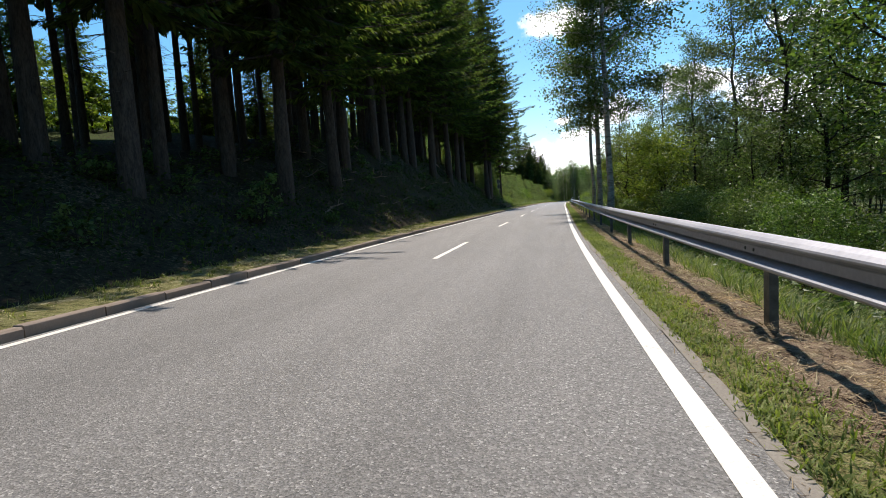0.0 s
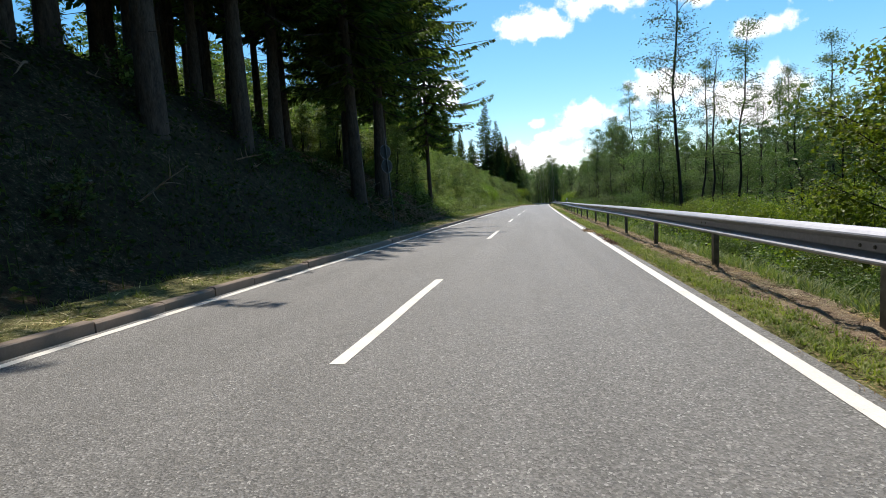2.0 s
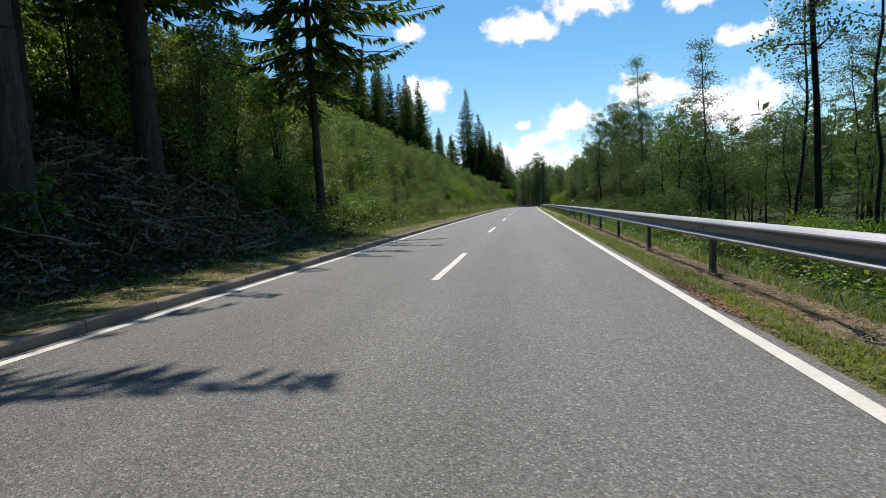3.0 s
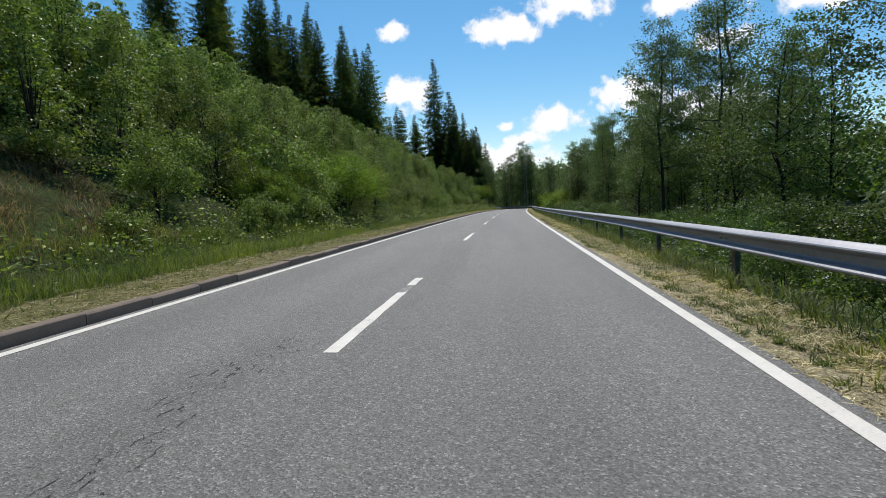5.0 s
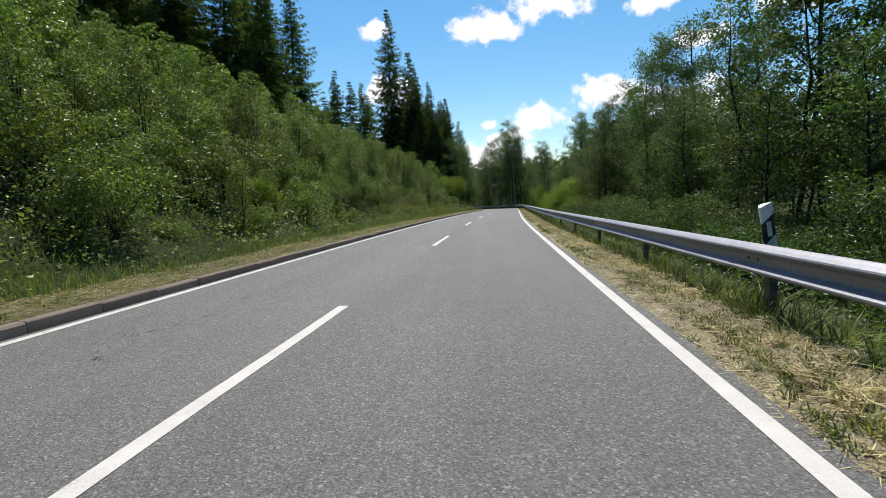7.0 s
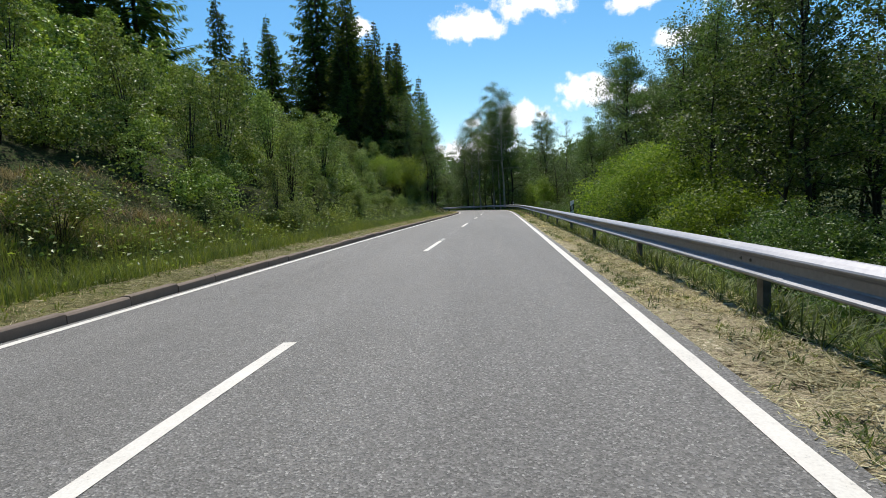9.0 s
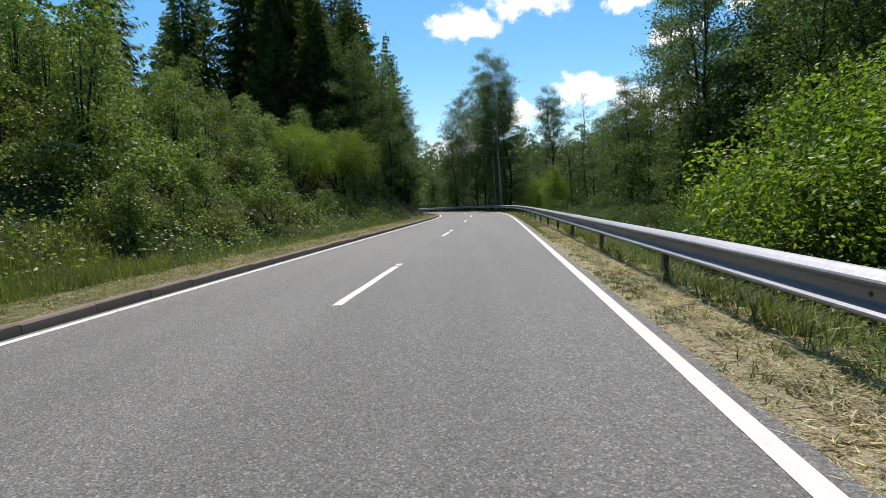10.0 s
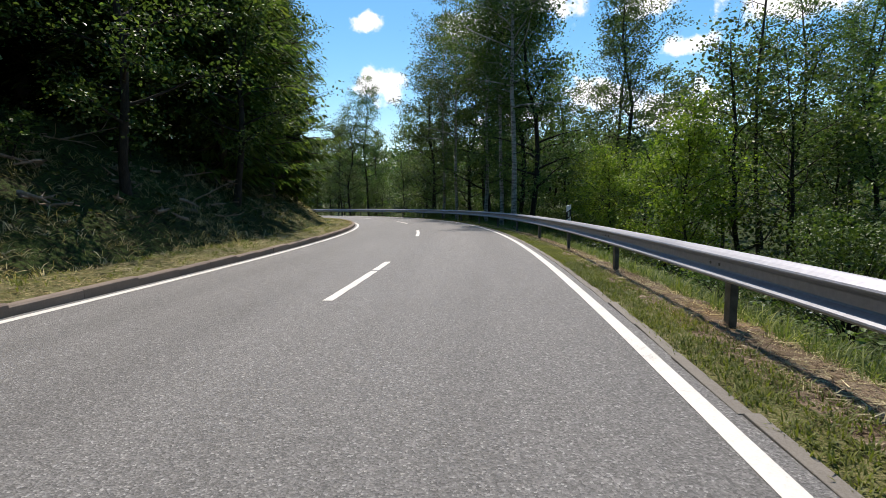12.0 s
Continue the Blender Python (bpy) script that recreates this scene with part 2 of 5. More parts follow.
# aged asphalt with light chippings
ASPHALT, nt, p = material("asphalt", 0.70, 0, 0.45)
big = tex(nt, 0.35, 5, 0.6)
mp = nt.nodes.new("ShaderNodeMapping")
mp.inputs["Scale"].default_value = (1.4, 0.06, 1)
nt.links.new(coords(nt), mp.inputs["Vector"])
lanes = tex(nt, 0.9, 3, 0.5, mp.outputs[0])
chip = tex(nt, 95, 2, 0.6, kind="ShaderNodeTexVoronoi")
fine = tex(nt, 120, 3, 0.75)
mottle = tex(nt, 34, 4, 0.85)
base = ramp(nt, big.outputs["Fac"], [(0.3, (0.148, 0.143, 0.133)), (0.7, (0.178, 0.173, 0.163))])
base = mixc(nt, 0.45, base, ramp(nt, lanes.outputs["Fac"], [(0.35, (0.134, 0.130, 0.121)), (0.65, (0.198, 0.192, 0.180))]))
sep = nt.nodes.new("ShaderNodeSeparateColor")
nt.links.new(chip.outputs["Color"], sep.inputs[0])
stone = ramp(nt, sep.outputs[0], [(0.0, grey(0.52)), (0.4, grey(0.88)), (0.75, grey(1.10)), (0.95, grey(1.55)), (1.0, grey(2.3))])
base = mixc(nt, 0.95, base, stone, 'MULTIPLY')
base = mixc(nt, 0.8, base, ramp(nt, mottle.outputs["Fac"], [(0.3, grey(0.80)), (0.5, grey(1.0)), (0.7, grey(1.18))]), 'MULTIPLY')
nt.links.new(base, p.inputs["Base Color"])
hgt = mixc(nt, 0.5, chip.outputs["Distance"], fine.outputs["Fac"])
bump(nt, p, hgt, 0.012, 0.9)

PAINT, nt, p = material("road_paint", 0.6, 0, 0.35)
w1, w2 = tex(nt, 3.0, 6, 0.7), tex(nt, 60, 4, 0.7)
wear = mixc(nt, 0.5, w1.outputs["Fac"], w2.outputs["Fac"])
nt.links.new(ramp(nt, wear, [(0.32, grey(0.2)), (0.42, (0.62, 0.59, 0.53)), (0.7, (0.80, 0.77, 0.70))]), p.inputs["Base Color"])
bump(nt, p, w2.outputs["Fac"], 0.004, 0.5)

FADED, nt, p = material("faded_road_paint", 0.7, 0, 0.3)
w1, w2 = tex(nt, 9.0, 5, 0.75), tex(nt, 70, 3, 0.7)
wear = mixc(nt, 0.5, w1.outputs["Fac"], w2.outputs["Fac"])
nt.links.new(ramp(nt, wear, [(0.46, (0.15, 0.146, 0.137)), (0.54, (0.30, 0.29, 0.27)), (0.64, (0.66, 0.64, 0.58))]), p.inputs["Base Color"])
bump(nt, p, w2.outputs["Fac"], 0.006, 0.6)

KERB, nt, p = material("kerb_stone_concrete", 0.88, 0, 0.2)
a, b2 = tex(nt, 2.0, 6, 0.65), tex(nt, 45, 4, 0.7)
oi = nt.nodes.new("ShaderNodeObjectInfo")
c = ramp(nt, a.outputs["Fac"], [(0.3, (0.19, 0.145, 0.112)), (0.7, (0.38, 0.30, 0.235))])
c = mixc(nt, 0.4, c, ramp(nt, oi.outputs["Random"], [(0, (0.17, 0.132, 0.102)), (1, (0.36, 0.285, 0.225))]))
nt.links.new(mixc(nt, 0.3, c, ramp(nt, b2.outputs["Fac"], [(0.3, grey(0.035)), (0.75, (0.17, 0.14, 0.115))])), p.inputs["Base Color"])
bump(nt, p, b2.outputs["Fac"], 0.008)

SLAB, nt, p = material("edging_concrete", 0.85, 0, 0.25)
a, b2 = tex(nt, 1.6, 6, 0.65), tex(nt, 60, 4, 0.7)
oi = nt.nodes.new("ShaderNodeObjectInfo")
c = ramp(nt, a.outputs["Fac"], [(0.3, (0.14, 0.12, 0.09)), (0.7, (0.27, 0.235, 0.185))])
c = mixc(nt, 0.35, c, ramp(nt, oi.outputs["Random"], [(0, (0.13, 0.11, 0.08)), (1, (0.29, 0.255, 0.20))]))
nt.links.new(mixc(nt, 0.25, c, ramp(nt, b2.outputs["Fac"], [(0.3, grey(0.1)), (0.75, grey(0.4))])), p.inputs["Base Color"])
bump(nt, p, b2.outputs["Fac"], 0.006)

STEEL, nt, p = material("galvanised_steel", 0.5, 0.85, 0.5)
a, b2 = tex(nt, 0.8, 5, 0.6), tex(nt, 22, 4, 0.6)
c = ramp(nt, a.outputs["Fac"], [(0.3, (0.23, 0.235, 0.26)), (0.7, (0.31, 0.315, 0.34))])
nt.links.new(mixc(nt, 0.25, c, ramp(nt, b2.outputs["Fac"], [(0.3, (0.18, 0.18, 0.195)), (0.7, (0.42, 0.42, 0.43))])), p.inputs["Base Color"])
nt.links.new(ramp(nt, a.outputs["Fac"], [(0.3, grey(0.50)), (0.7, grey(0.60))]), p.inputs["Roughness"])

POSTS, nt, p = material("weathered_steel", 0.6, 0.5, 0.4)
a = tex(nt, 7, 5, 0.65)
nt.links.new(ramp(nt, a.outputs["Fac"], [(0.3, (0.07, 0.07, 0.065)), (0.7, (0.17, 0.17, 0.16))]), p.inputs["Base Color"])


def ground_material(name, stops, scale=0.5, fine_scale=14.0, depth=0.05):
    m, nt, p = material(name, 0.95, 0, 0.1)
    a, b, c = tex(nt, scale, 6, 0.65), tex(nt, fine_scale, 5, 0.7), tex(nt, 7.0, 4, 0.7)
    f = mixc(nt, 0.5, mixc(nt, 0.5, a.outputs["Fac"], c.outputs["Fac"]), b.outputs["Fac"])
    col = ramp(nt, f, stops)
    # low spots of the noise that drives the bump get a darker colour
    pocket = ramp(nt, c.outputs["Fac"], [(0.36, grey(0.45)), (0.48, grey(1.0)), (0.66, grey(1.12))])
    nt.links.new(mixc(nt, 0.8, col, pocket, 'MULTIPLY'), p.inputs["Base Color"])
    bump(nt, p, mixc(nt, 0.35, c.outputs["Fac"], b.outputs["Fac"]), depth * 2.4, 1.0)
    return m


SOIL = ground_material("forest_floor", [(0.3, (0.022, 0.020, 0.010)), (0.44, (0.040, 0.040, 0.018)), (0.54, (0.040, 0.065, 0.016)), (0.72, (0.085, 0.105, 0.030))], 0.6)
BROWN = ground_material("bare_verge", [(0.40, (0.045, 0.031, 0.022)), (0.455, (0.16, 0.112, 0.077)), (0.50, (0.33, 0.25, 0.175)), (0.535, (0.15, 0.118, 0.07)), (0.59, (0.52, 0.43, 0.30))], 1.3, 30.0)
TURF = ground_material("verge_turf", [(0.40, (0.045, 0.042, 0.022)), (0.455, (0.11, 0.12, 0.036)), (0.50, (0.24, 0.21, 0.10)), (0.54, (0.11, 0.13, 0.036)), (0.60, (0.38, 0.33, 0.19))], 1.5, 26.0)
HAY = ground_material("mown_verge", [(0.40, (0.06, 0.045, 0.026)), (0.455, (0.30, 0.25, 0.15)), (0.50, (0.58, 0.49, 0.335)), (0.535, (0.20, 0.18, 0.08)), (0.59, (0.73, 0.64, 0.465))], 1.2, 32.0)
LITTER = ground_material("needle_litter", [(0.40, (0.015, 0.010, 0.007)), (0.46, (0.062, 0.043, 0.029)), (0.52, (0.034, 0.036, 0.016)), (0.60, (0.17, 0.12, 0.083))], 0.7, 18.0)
WHITE, nt, p = material("white_plastic", 0.45, 0, 0.4)
a = tex(nt, 9, 5, 0.6)
nt.links.new(ramp(nt, a.outputs["Fac"], [(0.3, (0.55, 0.55, 0.52)), (0.6, (0.78, 0.78, 0.76))]), p.inputs["Base Color"])
BLACK, nt, p = material("black_plastic", 0.5, 0, 0.4)
a = tex(nt, 12, 4, 0.6)
nt.links.new(ramp(nt, a.outputs["Fac"], [(0.3, grey(0.012)), (0.7, grey(0.035))]), p.inputs["Base Color"])
REFLECT, nt, p = material("reflector", 0.2, 0.3, 0.6)
p.inputs["Base Color"].default_value = (0.7, 0.7, 0.68, 1)

LEAF_BIRCH = leaf_material("birch_leaves", (0.040, 0.080, 0.016), (0.160, 0.225, 0.060), 0.38)
LEAF_ALDER = leaf_material("alder_leaves", (0.032, 0.070, 0.016), (0.180, 0.255, 0.074), 0.36, 0.45)
LEAF_BRIGHT = leaf_material("sallow_leaves", (0.075, 0.125, 0.014), (0.280, 0.345, 0.052), 0.46, 0.48)
LEAF_SHRUB = leaf_material("shrub_leaves", (0.056, 0.098, 0.016), (0.370, 0.440, 0.105), 0.26, 0.46)
NEEDLES = leaf_material("spruce_needles", (0.030, 0.055, 0.018), (0.160, 0.210, 0.060), 0.50, 0.8)
CHAFF = leaf_material("brown_hay", (0.08, 0.05, 0.03), (0.48, 0.38, 0.25), 0.2, 0.8)
LAWN = leaf_material("short_grass_blades", (0.11, 0.15, 0.030), (0.27, 0.31, 0.085), 0.4, 0.6)
GRASS = leaf_material("grass_blades", (0.055, 0.090, 0.022), (0.200, 0.225, 0.075), 0.42, 0.6)
STRAW = leaf_material("dry_grass", (0.15, 0.12, 0.05), (0.77, 0.69, 0.44), 0.2, 0.7)
BARK = bark_material("spruce_bark", (0.024, 0.019, 0.015), (0.12, 0.094, 0.075))
STICK = bark_material("dead_brown_wood", (0.13, 0.085, 0.06), (0.44, 0.32, 0.235), 12.0, 0.4)
CHIPS = leaf_material("bark_chips", (0.08, 0.052, 0.036), (0.42, 0.30, 0.21), 0.04, 0.9)
# darker copy of the leaf colours: the banks' deep shade is put into it
LEAF_SHADE = leaf_material("weeds_shaded_tone", (0.022, 0.034, 0.011), (0.095, 0.120, 0.035), 0.4, 0.8)
BARK_DARK = bark_material("alder_bark", (0.016, 0.014, 0.012), (0.065, 0.055, 0.045))
BARK_BIRCH, nt, p = material("birch_bark", 0.8, 0, 0.2)
mp = nt.nodes.new("ShaderNodeMapping")
mp.inputs["Scale"].default_value = (0.8, 0.8, 3.2)
nt.links.new(coords(nt), mp.inputs["Vector"])
a, b2 = tex(nt, 2.6, 5, 0.7, mp.outputs[0]), tex(nt, 16, 4, 0.7)
c = ramp(nt, a.outputs["Fac"], [(0.36, (0.03, 0.026, 0.022)), (0.45, (0.24, 0.21, 0.18)), (0.56, (0.50, 0.46, 0.40)), (0.75, (0.38, 0.33, 0.27))])
nt.links.new(mixc(nt, 0.3, c, ramp(nt, b2.outputs["Fac"], [(0.3, (0.08, 0.07, 0.06)), (0.7, (0.5, 0.46, 0.4))])), p.inputs["Base Color"])
bump(nt, p, a.outputs["Fac"], 0.02, 0.7)
DEADWOOD = bark_material("dead_wood", (0.12, 0.09, 0.065), (0.38, 0.30, 0.23), 9.0, 0.3)
PETAL, nt, p = material("white_petals", 0.6, 0, 0.2)
a = tex(nt, 30, 3, 0.6)
nt.links.new(ramp(nt, a.outputs["Fac"], [(0.3, (0.55, 0.57, 0.48)), (0.7, (0.78, 0.79, 0.74))]), p.inputs["Base Color"])

# ---- ground, road, verges ----
def axis(fine0, fine1, step, lo, hi):
    mid = np.arange(fine0, fine1 + 0.01, step)
    a = fine0 - np.geomspace(step * 1.5, fine0 - lo, 14)[::-1]
    b = fine1 + np.geomspace(step * 1.5, hi - fine1, 14)
    return np.concatenate([a, mid, b])


def nearest(x, y):
    """s and l of world places."""
    x, y = np.asarray(x, float).ravel(), np.asarray(y, float).ravel()
    s, l = np.zeros(len(x)), np.zeros(len(x))
    cx, cy, sg, th = CX2[::2], CY2[::2], SG2[::2], TH2[::2]
    for i in range(0, len(x), 4000):
        dx, dy = x[i:i + 4000, None] - cx, y[i:i + 4000, None] - cy
        j = (dx * dx + dy * dy).argmin(1)
        k = np.arange(len(j))
        s[i:i + 4000] = sg[j]
        dd = np.hypot(dx[k, j], dy[k, j])
        l[i:i + 4000] = dd * np.sign(dx[k, j] * np.cos(th[j]) + dy[k, j] * np.sin(th[j]))
    return s, l


gx, gy = axis(-48, 66, 1.5, -1800, 1800), axis(-40, 318, 2.0, -1500, 2300)
GX, GY = np.meshgrid(gx, gy)
gs, gl = nearest(GX, GY)
gz = np.interp(gs, SG2, CZ2) + terrain(gs, gl)
ground = new("ground", Build().add(np.stack([GX.ravel(), GY.ravel(), gz], 1), grid_faces(len(gy), len(gx))).mesh("ground", SOIL, True))
ground.data.materials.append(LITTER)
wood_floor = ((gs < 67) & (gl < -4.4) & (gl > -22)).reshape(len(gy), len(gx))[:-1, :-1]
ground.data.polygons.foreach_set("material_index", wood_floor.ravel().astype(np.int32))
tagged(ground, "forest floor of dark soil, moss and low weeds on a hillside", "ground", kind="structure")


def strip(name, s, offs, heights, mat, smooth=True, rough=0.0):
    """A sheet swept along the road through the given offsets and heights."""
    s, offs, heights = np.asarray(s, float), np.asarray(offs, float), np.asarray(heights, float)
    P = along(s[:, None], offs[None, :], heights[None, :])
    if rough:
        P[..., 2] += rough * (wob(s[:, None], offs[None, :], 4.0) + 0.7 * wob(s[:, None], offs[None, :], 11.0, 2.0)) * np.clip(np.arange(len(offs))[None, :], 0, 1)
    return new(name, Build().add(P.reshape(-1, 3), grid_faces(len(s), len(offs))).mesh(name, mat, smooth))


ss = np.arange(-60, 334, 1.0)
road = strip("road", ss, np.linspace(-2.98, 3.16, 9), np.zeros(9), ASPHALT)
tagged(road, "grey weathered asphalt country road with light chippings", "road", kind="structure")
fs = np.arange(-40, 334, 0.4)
R_OFF, R_H = [3.15, 3.28, 3.42, 3.58, 3.8, 4.05, 4.3, 4.6, 5.2], [-0.015, 0.0, -0.01, -0.02, -0.035, -0.06, -0.11, -0.21, -0.47]
for a0, a1, inner, outer, words in ((-40, 88, TURF, BROWN, "roadside verge of bare brown soil and hay"), (88, 203, HAY, HAY, "mown roadside verge covered with pale dry hay"),
                                    (203, 333, TURF, BROWN, "roadside verge of brown soil and dry hay")):
    span = np.arange(a0, a1 + 0.01, 0.2)
    wide = np.unique(np.concatenate([R_OFF[3:], np.arange(3.65, 4.7, 0.1)]))
    v1 = strip("verge_edge", span, R_OFF[:4], R_H[:4], inner, True, 0.012)
    tagged(v1, "narrow strip of green turf beside the asphalt" if inner is TURF else "strip of pale dry hay beside the asphalt", "verge", kind="structure")
    if outer is HAY:
        rim = wide[wide > 3.98]
        v3 = strip("verge_rim", span, rim, np.interp(rim, R_OFF, R_H), SOIL, True, 0.055)
        tagged(v3, "grassy rim of the verge below the guard rail", "verge", kind="structure")
        wide = wide[wide < 4.06]
    v2 = strip("verge_right", span, wide, np.interp(wide, R_OFF, R_H), outer, True, 0.055)
    tagged(v2, words, "verge", kind="structure")
for a0, a1, mat, words in ((-40, 70, TURF, "shaded roadside verge of dry grass above the kerb"), (70, 333, TURF, "mown roadside verge of pale dry grass above the kerb")):
    vl = strip("verge_left", np.arange(a0, a1 + 0.01, 0.4), [-3.12, -3.3, -3.55, -3.8, -4.1, -4.4, -4.8], [0.105, 0.115, 0.125, 0.135, 0.14, 0.13, 0.02], mat, True, 0.03)
    tagged(vl, words, "verge", kind="structure")

# painted lines
LINE_Z = 0.004
er = strip("edge_line_right", np.arange(-60, 334, 0.5), [LINE_R - 0.059, LINE_R + 0.059], [LINE_Z, LINE_Z], PAINT)
tagged(er, "white painted edge line on asphalt, slightly worn", "road marking", kind="structure")
el_ = strip("edge_line_left", np.arange(-60, 334, 0.5), [LINE_L - 0.06, LINE_L + 0.06], [LINE_Z, LINE_Z], PAINT)
tagged(el_, "white painted edge line beside the kerb", "road marking", kind="structure")
WORN = {2: (3.1, 3.5), 4: (3.3, 3.45), 8: (2.7, 3.3), 9: (3.0, 3.5), 10: (2.7, 3.4), 15: (3.2, 3.7), 16: (3.55, 3.75), 17: (2.2, 2.9), 18: (3.0, 3.08), 19: (2.6, 2.75)}
for k in range(0, 28):
    cut = WORN.get(k, (4.0, 4.0))
    b = Build()
    for a0, a1 in ((0.0, cut[0]), (cut[1], 4.0)):
        if a1 - a0 > 0.05:
            q = np.linspace(12.0 * k + a0, 12.0 * k + a1, 8)
            e = 0.004 * np.sin(q * 9.0)
            b.add(np.stack([along(q, -0.06 + e, LINE_Z), along(q, 0.06 + e, LINE_Z)], 1).reshape(-1, 3), grid_faces(8, 2))
    d = new("centre_dash", b.mesh("centre_dash", PAINT))
    if k in WORN:
        q = np.linspace(12.0 * k + cut[0], 12.0 * k + cut[1], 4)
        part("faded_paint", Build().add(np.stack([along(q, -0.058, LINE_Z - 0.001), along(q, 0.058, LINE_Z - 0.001)], 1).reshape(-1, 3), grid_faces(4, 2)).mesh("faded_paint", FADED), d, "faded rest of white paint")
    tagged(d, "white painted centre line dash, broken by wear" if k in WORN else "white painted centre line dash on asphalt", "road marking", "centre line dashes", "structure")


# ---- guard rail ----
def rail_off(s):
    """How far the rail's back stands from the middle of the road."""
    return np.interp(s, [-30, 0, 62, 88, 107, 127, 136, 165, 181, 202, 227, 330], [3.96, 3.95, 3.90, 4.15, 4.38, 4.22, 4.18, 4.06, 3.98, 3.92, 3.96, 3.98])


def rail_top(s):
    return np.interp(s, [-30, -6, 48, 80, 108, 135, 181, 202, 226, 330], [0.735, 0.735, 0.765, 0.71, 0.64, 0.595, 0.60, 0.65, 0.685, 0.69])


wave = np.array([(0.000, -0.310), (-0.012, -0.306), (-0.076, -0.296), (-0.094, -0.286), (-0.102, -0.272), (-0.098, -0.258), (-0.074, -0.238), (-0.030, -0.212), (-0.020, -0.198),
                 (-0.020, -0.128), (-0.030, -0.112), (-0.072, -0.090), (-0.086, -0.078), (-0.090, -0.064), (-0.082, -0.050), (-0.050, -0.026), (-0.014, -0.004), (0.0, 0.0)]) * [1.0, 0.9]
guard = new("guard_rail")
tagged(guard, "long galvanised steel guard rail on steel posts beside the road", "guard rail")
bolt_b = Build()
ang = np.arange(8) * math.pi / 4
bolt_b.add(np.concatenate([np.stack([np.zeros(8) - 0.012 * k, 0.017 * (1 - 0.3 * k) * np.cos(ang), 0.017 * (1 - 0.3 * k) * np.sin(ang)], 1) for k in (0, 1)]), grid_faces(2, 8, True))
bolt_b.add(np.stack([np.full(8, -0.012), 0.0119 * np.cos(ang), 0.0119 * np.sin(ang)], 1), [[0, 1, 2, 3, 4, 5, 6, 7]])
bolt_me = bolt_b.mesh("bolt", POSTS)
post_b = Build()
cee = np.array([1.25, 1.1]) * np.array([(0, -0.05), (0.055, -0.05), (0.055, -0.03), (0.049, -0.03), (0.049, -0.044), (0.006, -0.044), (0.006, 0.044), (0.049, 0.044), (0.049, 0.03), (0.055, 0.03), (0.055, 0.05), (0, 0.05)])
pv = np.concatenate([np.concatenate([cee, np.full((12, 1), z)], 1) for z in (-1.0, 0.0)])
post_b.add(pv, grid_faces(2, 12, True))
post_b.add(pv[12:], [list(range(12))])
post_me = post_b.mesh("post", POSTS)
spacer_b = Build()
box(spacer_b, (-0.115, -0.04, -0.10), (0.0, 0.04, 0.10), 0.01)
spacer_me = spacer_b.mesh("spacer", POSTS)
# post places: about every four metres, closer or wider where the sections meet
KNOWN = [(-29.64, 0), (-5.64, 6), (48.6, 20), (72.6, 26), (107.36, 35), (126.97, 40), (135.5, 42), (181.1, 53), (201.6, 58), (227.2, 65), (307.2, 85)]
post_s = np.interp(np.arange(86), [k for _, k in KNOWN], [s for s, _ in KNOWN])
for i in range(88):
    a = -32.0 + 4.0 * i
    b = Build()
    s = np.linspace(a - 0.16, a + 4.0 + 0.16, 9)
    lift = 0.0 if i % 2 else -0.004
    prof = np.concatenate([wave + [lift, 0], (wave + [lift + 0.004, 0])[::-1]])
    P = along(s[:, None], prof[None, :, 0] + rail_off(s)[:, None], prof[None, :, 1] + rail_top(s)[:, None])
    b.add(P.reshape(-1, 3), grid_faces(len(s), len(prof), True))
    part("rail_section", b.mesh("rail_section", STEEL, False), guard)
for s in post_s:
    off, top = rail_off(s), rail_top(s)
    turn = Matrix.Rotation(float(np.interp(s, SG2, TH2)), 4, 'Z')
    o = part("post", post_me, guard)
    o.matrix_world = Matrix.Translation(along(s, off + 0.10, top - 0.04)) @ turn
    o = part("spacer", spacer_me, guard)
    o.matrix_world = Matrix.Translation(along(s, off + 0.10, top - 0.155)) @ turn
    for ds in (-0.09, 0.09):
        o = part("bolt", bolt_me, guard)
        o.matrix_world = Matrix.Translation(along(s + ds, off - 0.020, top - 0.145)) @ turn


# ---- marker posts ----
def marker_post(s, l, lean):
    base = along(s, l, rail_top(s) - 0.30)
    top = new("marker_post")
    th = np.interp(s, SG2, TH2)
    tagged(top, "white plastic marker post with black band on the guard rail", "marker post", "marker posts")

    def shell(z0, z1, grow, cut0=0.0, cut1=0.0):
        b = Build()
        tri = np.array([(-0.06, -0.045), (-0.045, -0.058), (0.045, -0.058), (0.06, -0.045), (0.02, 0.055), (0.0, 0.06), (-0.02, 0.055)]) * (1 + grow)
        low = np.concatenate([tri, (z0 + cut0 * tri[:, 0])[:, None]], 1)
        high = np.concatenate([tri, (z1 + cut1 * tri[:, 0])[:, None]], 1)
        b.add(np.concatenate([low, high]), grid_faces(2, 7, True))
        b.add(high, [list(range(7))])
        return b
    part("body", shell(0.0, 0.66, 0, 0, 0.35).mesh("body", WHITE), top)
    band = part("band", shell(0.33, 0.53, 0.03, 0.8, 0.8).mesh("band", BLACK), top, "slanting black band")
    rb = Build()
    box(rb, (-0.02, -0.066, 0.36), (0.02, -0.058, 0.50), 0.004)
    part("reflector", rb.mesh("reflector", REFLECT), band)
    top.matrix_world = Matrix.Translation(base) @ Matrix.Rotation(th, 4, 'Z') @ Matrix.Rotation(radians(lean), 4, 'Y')


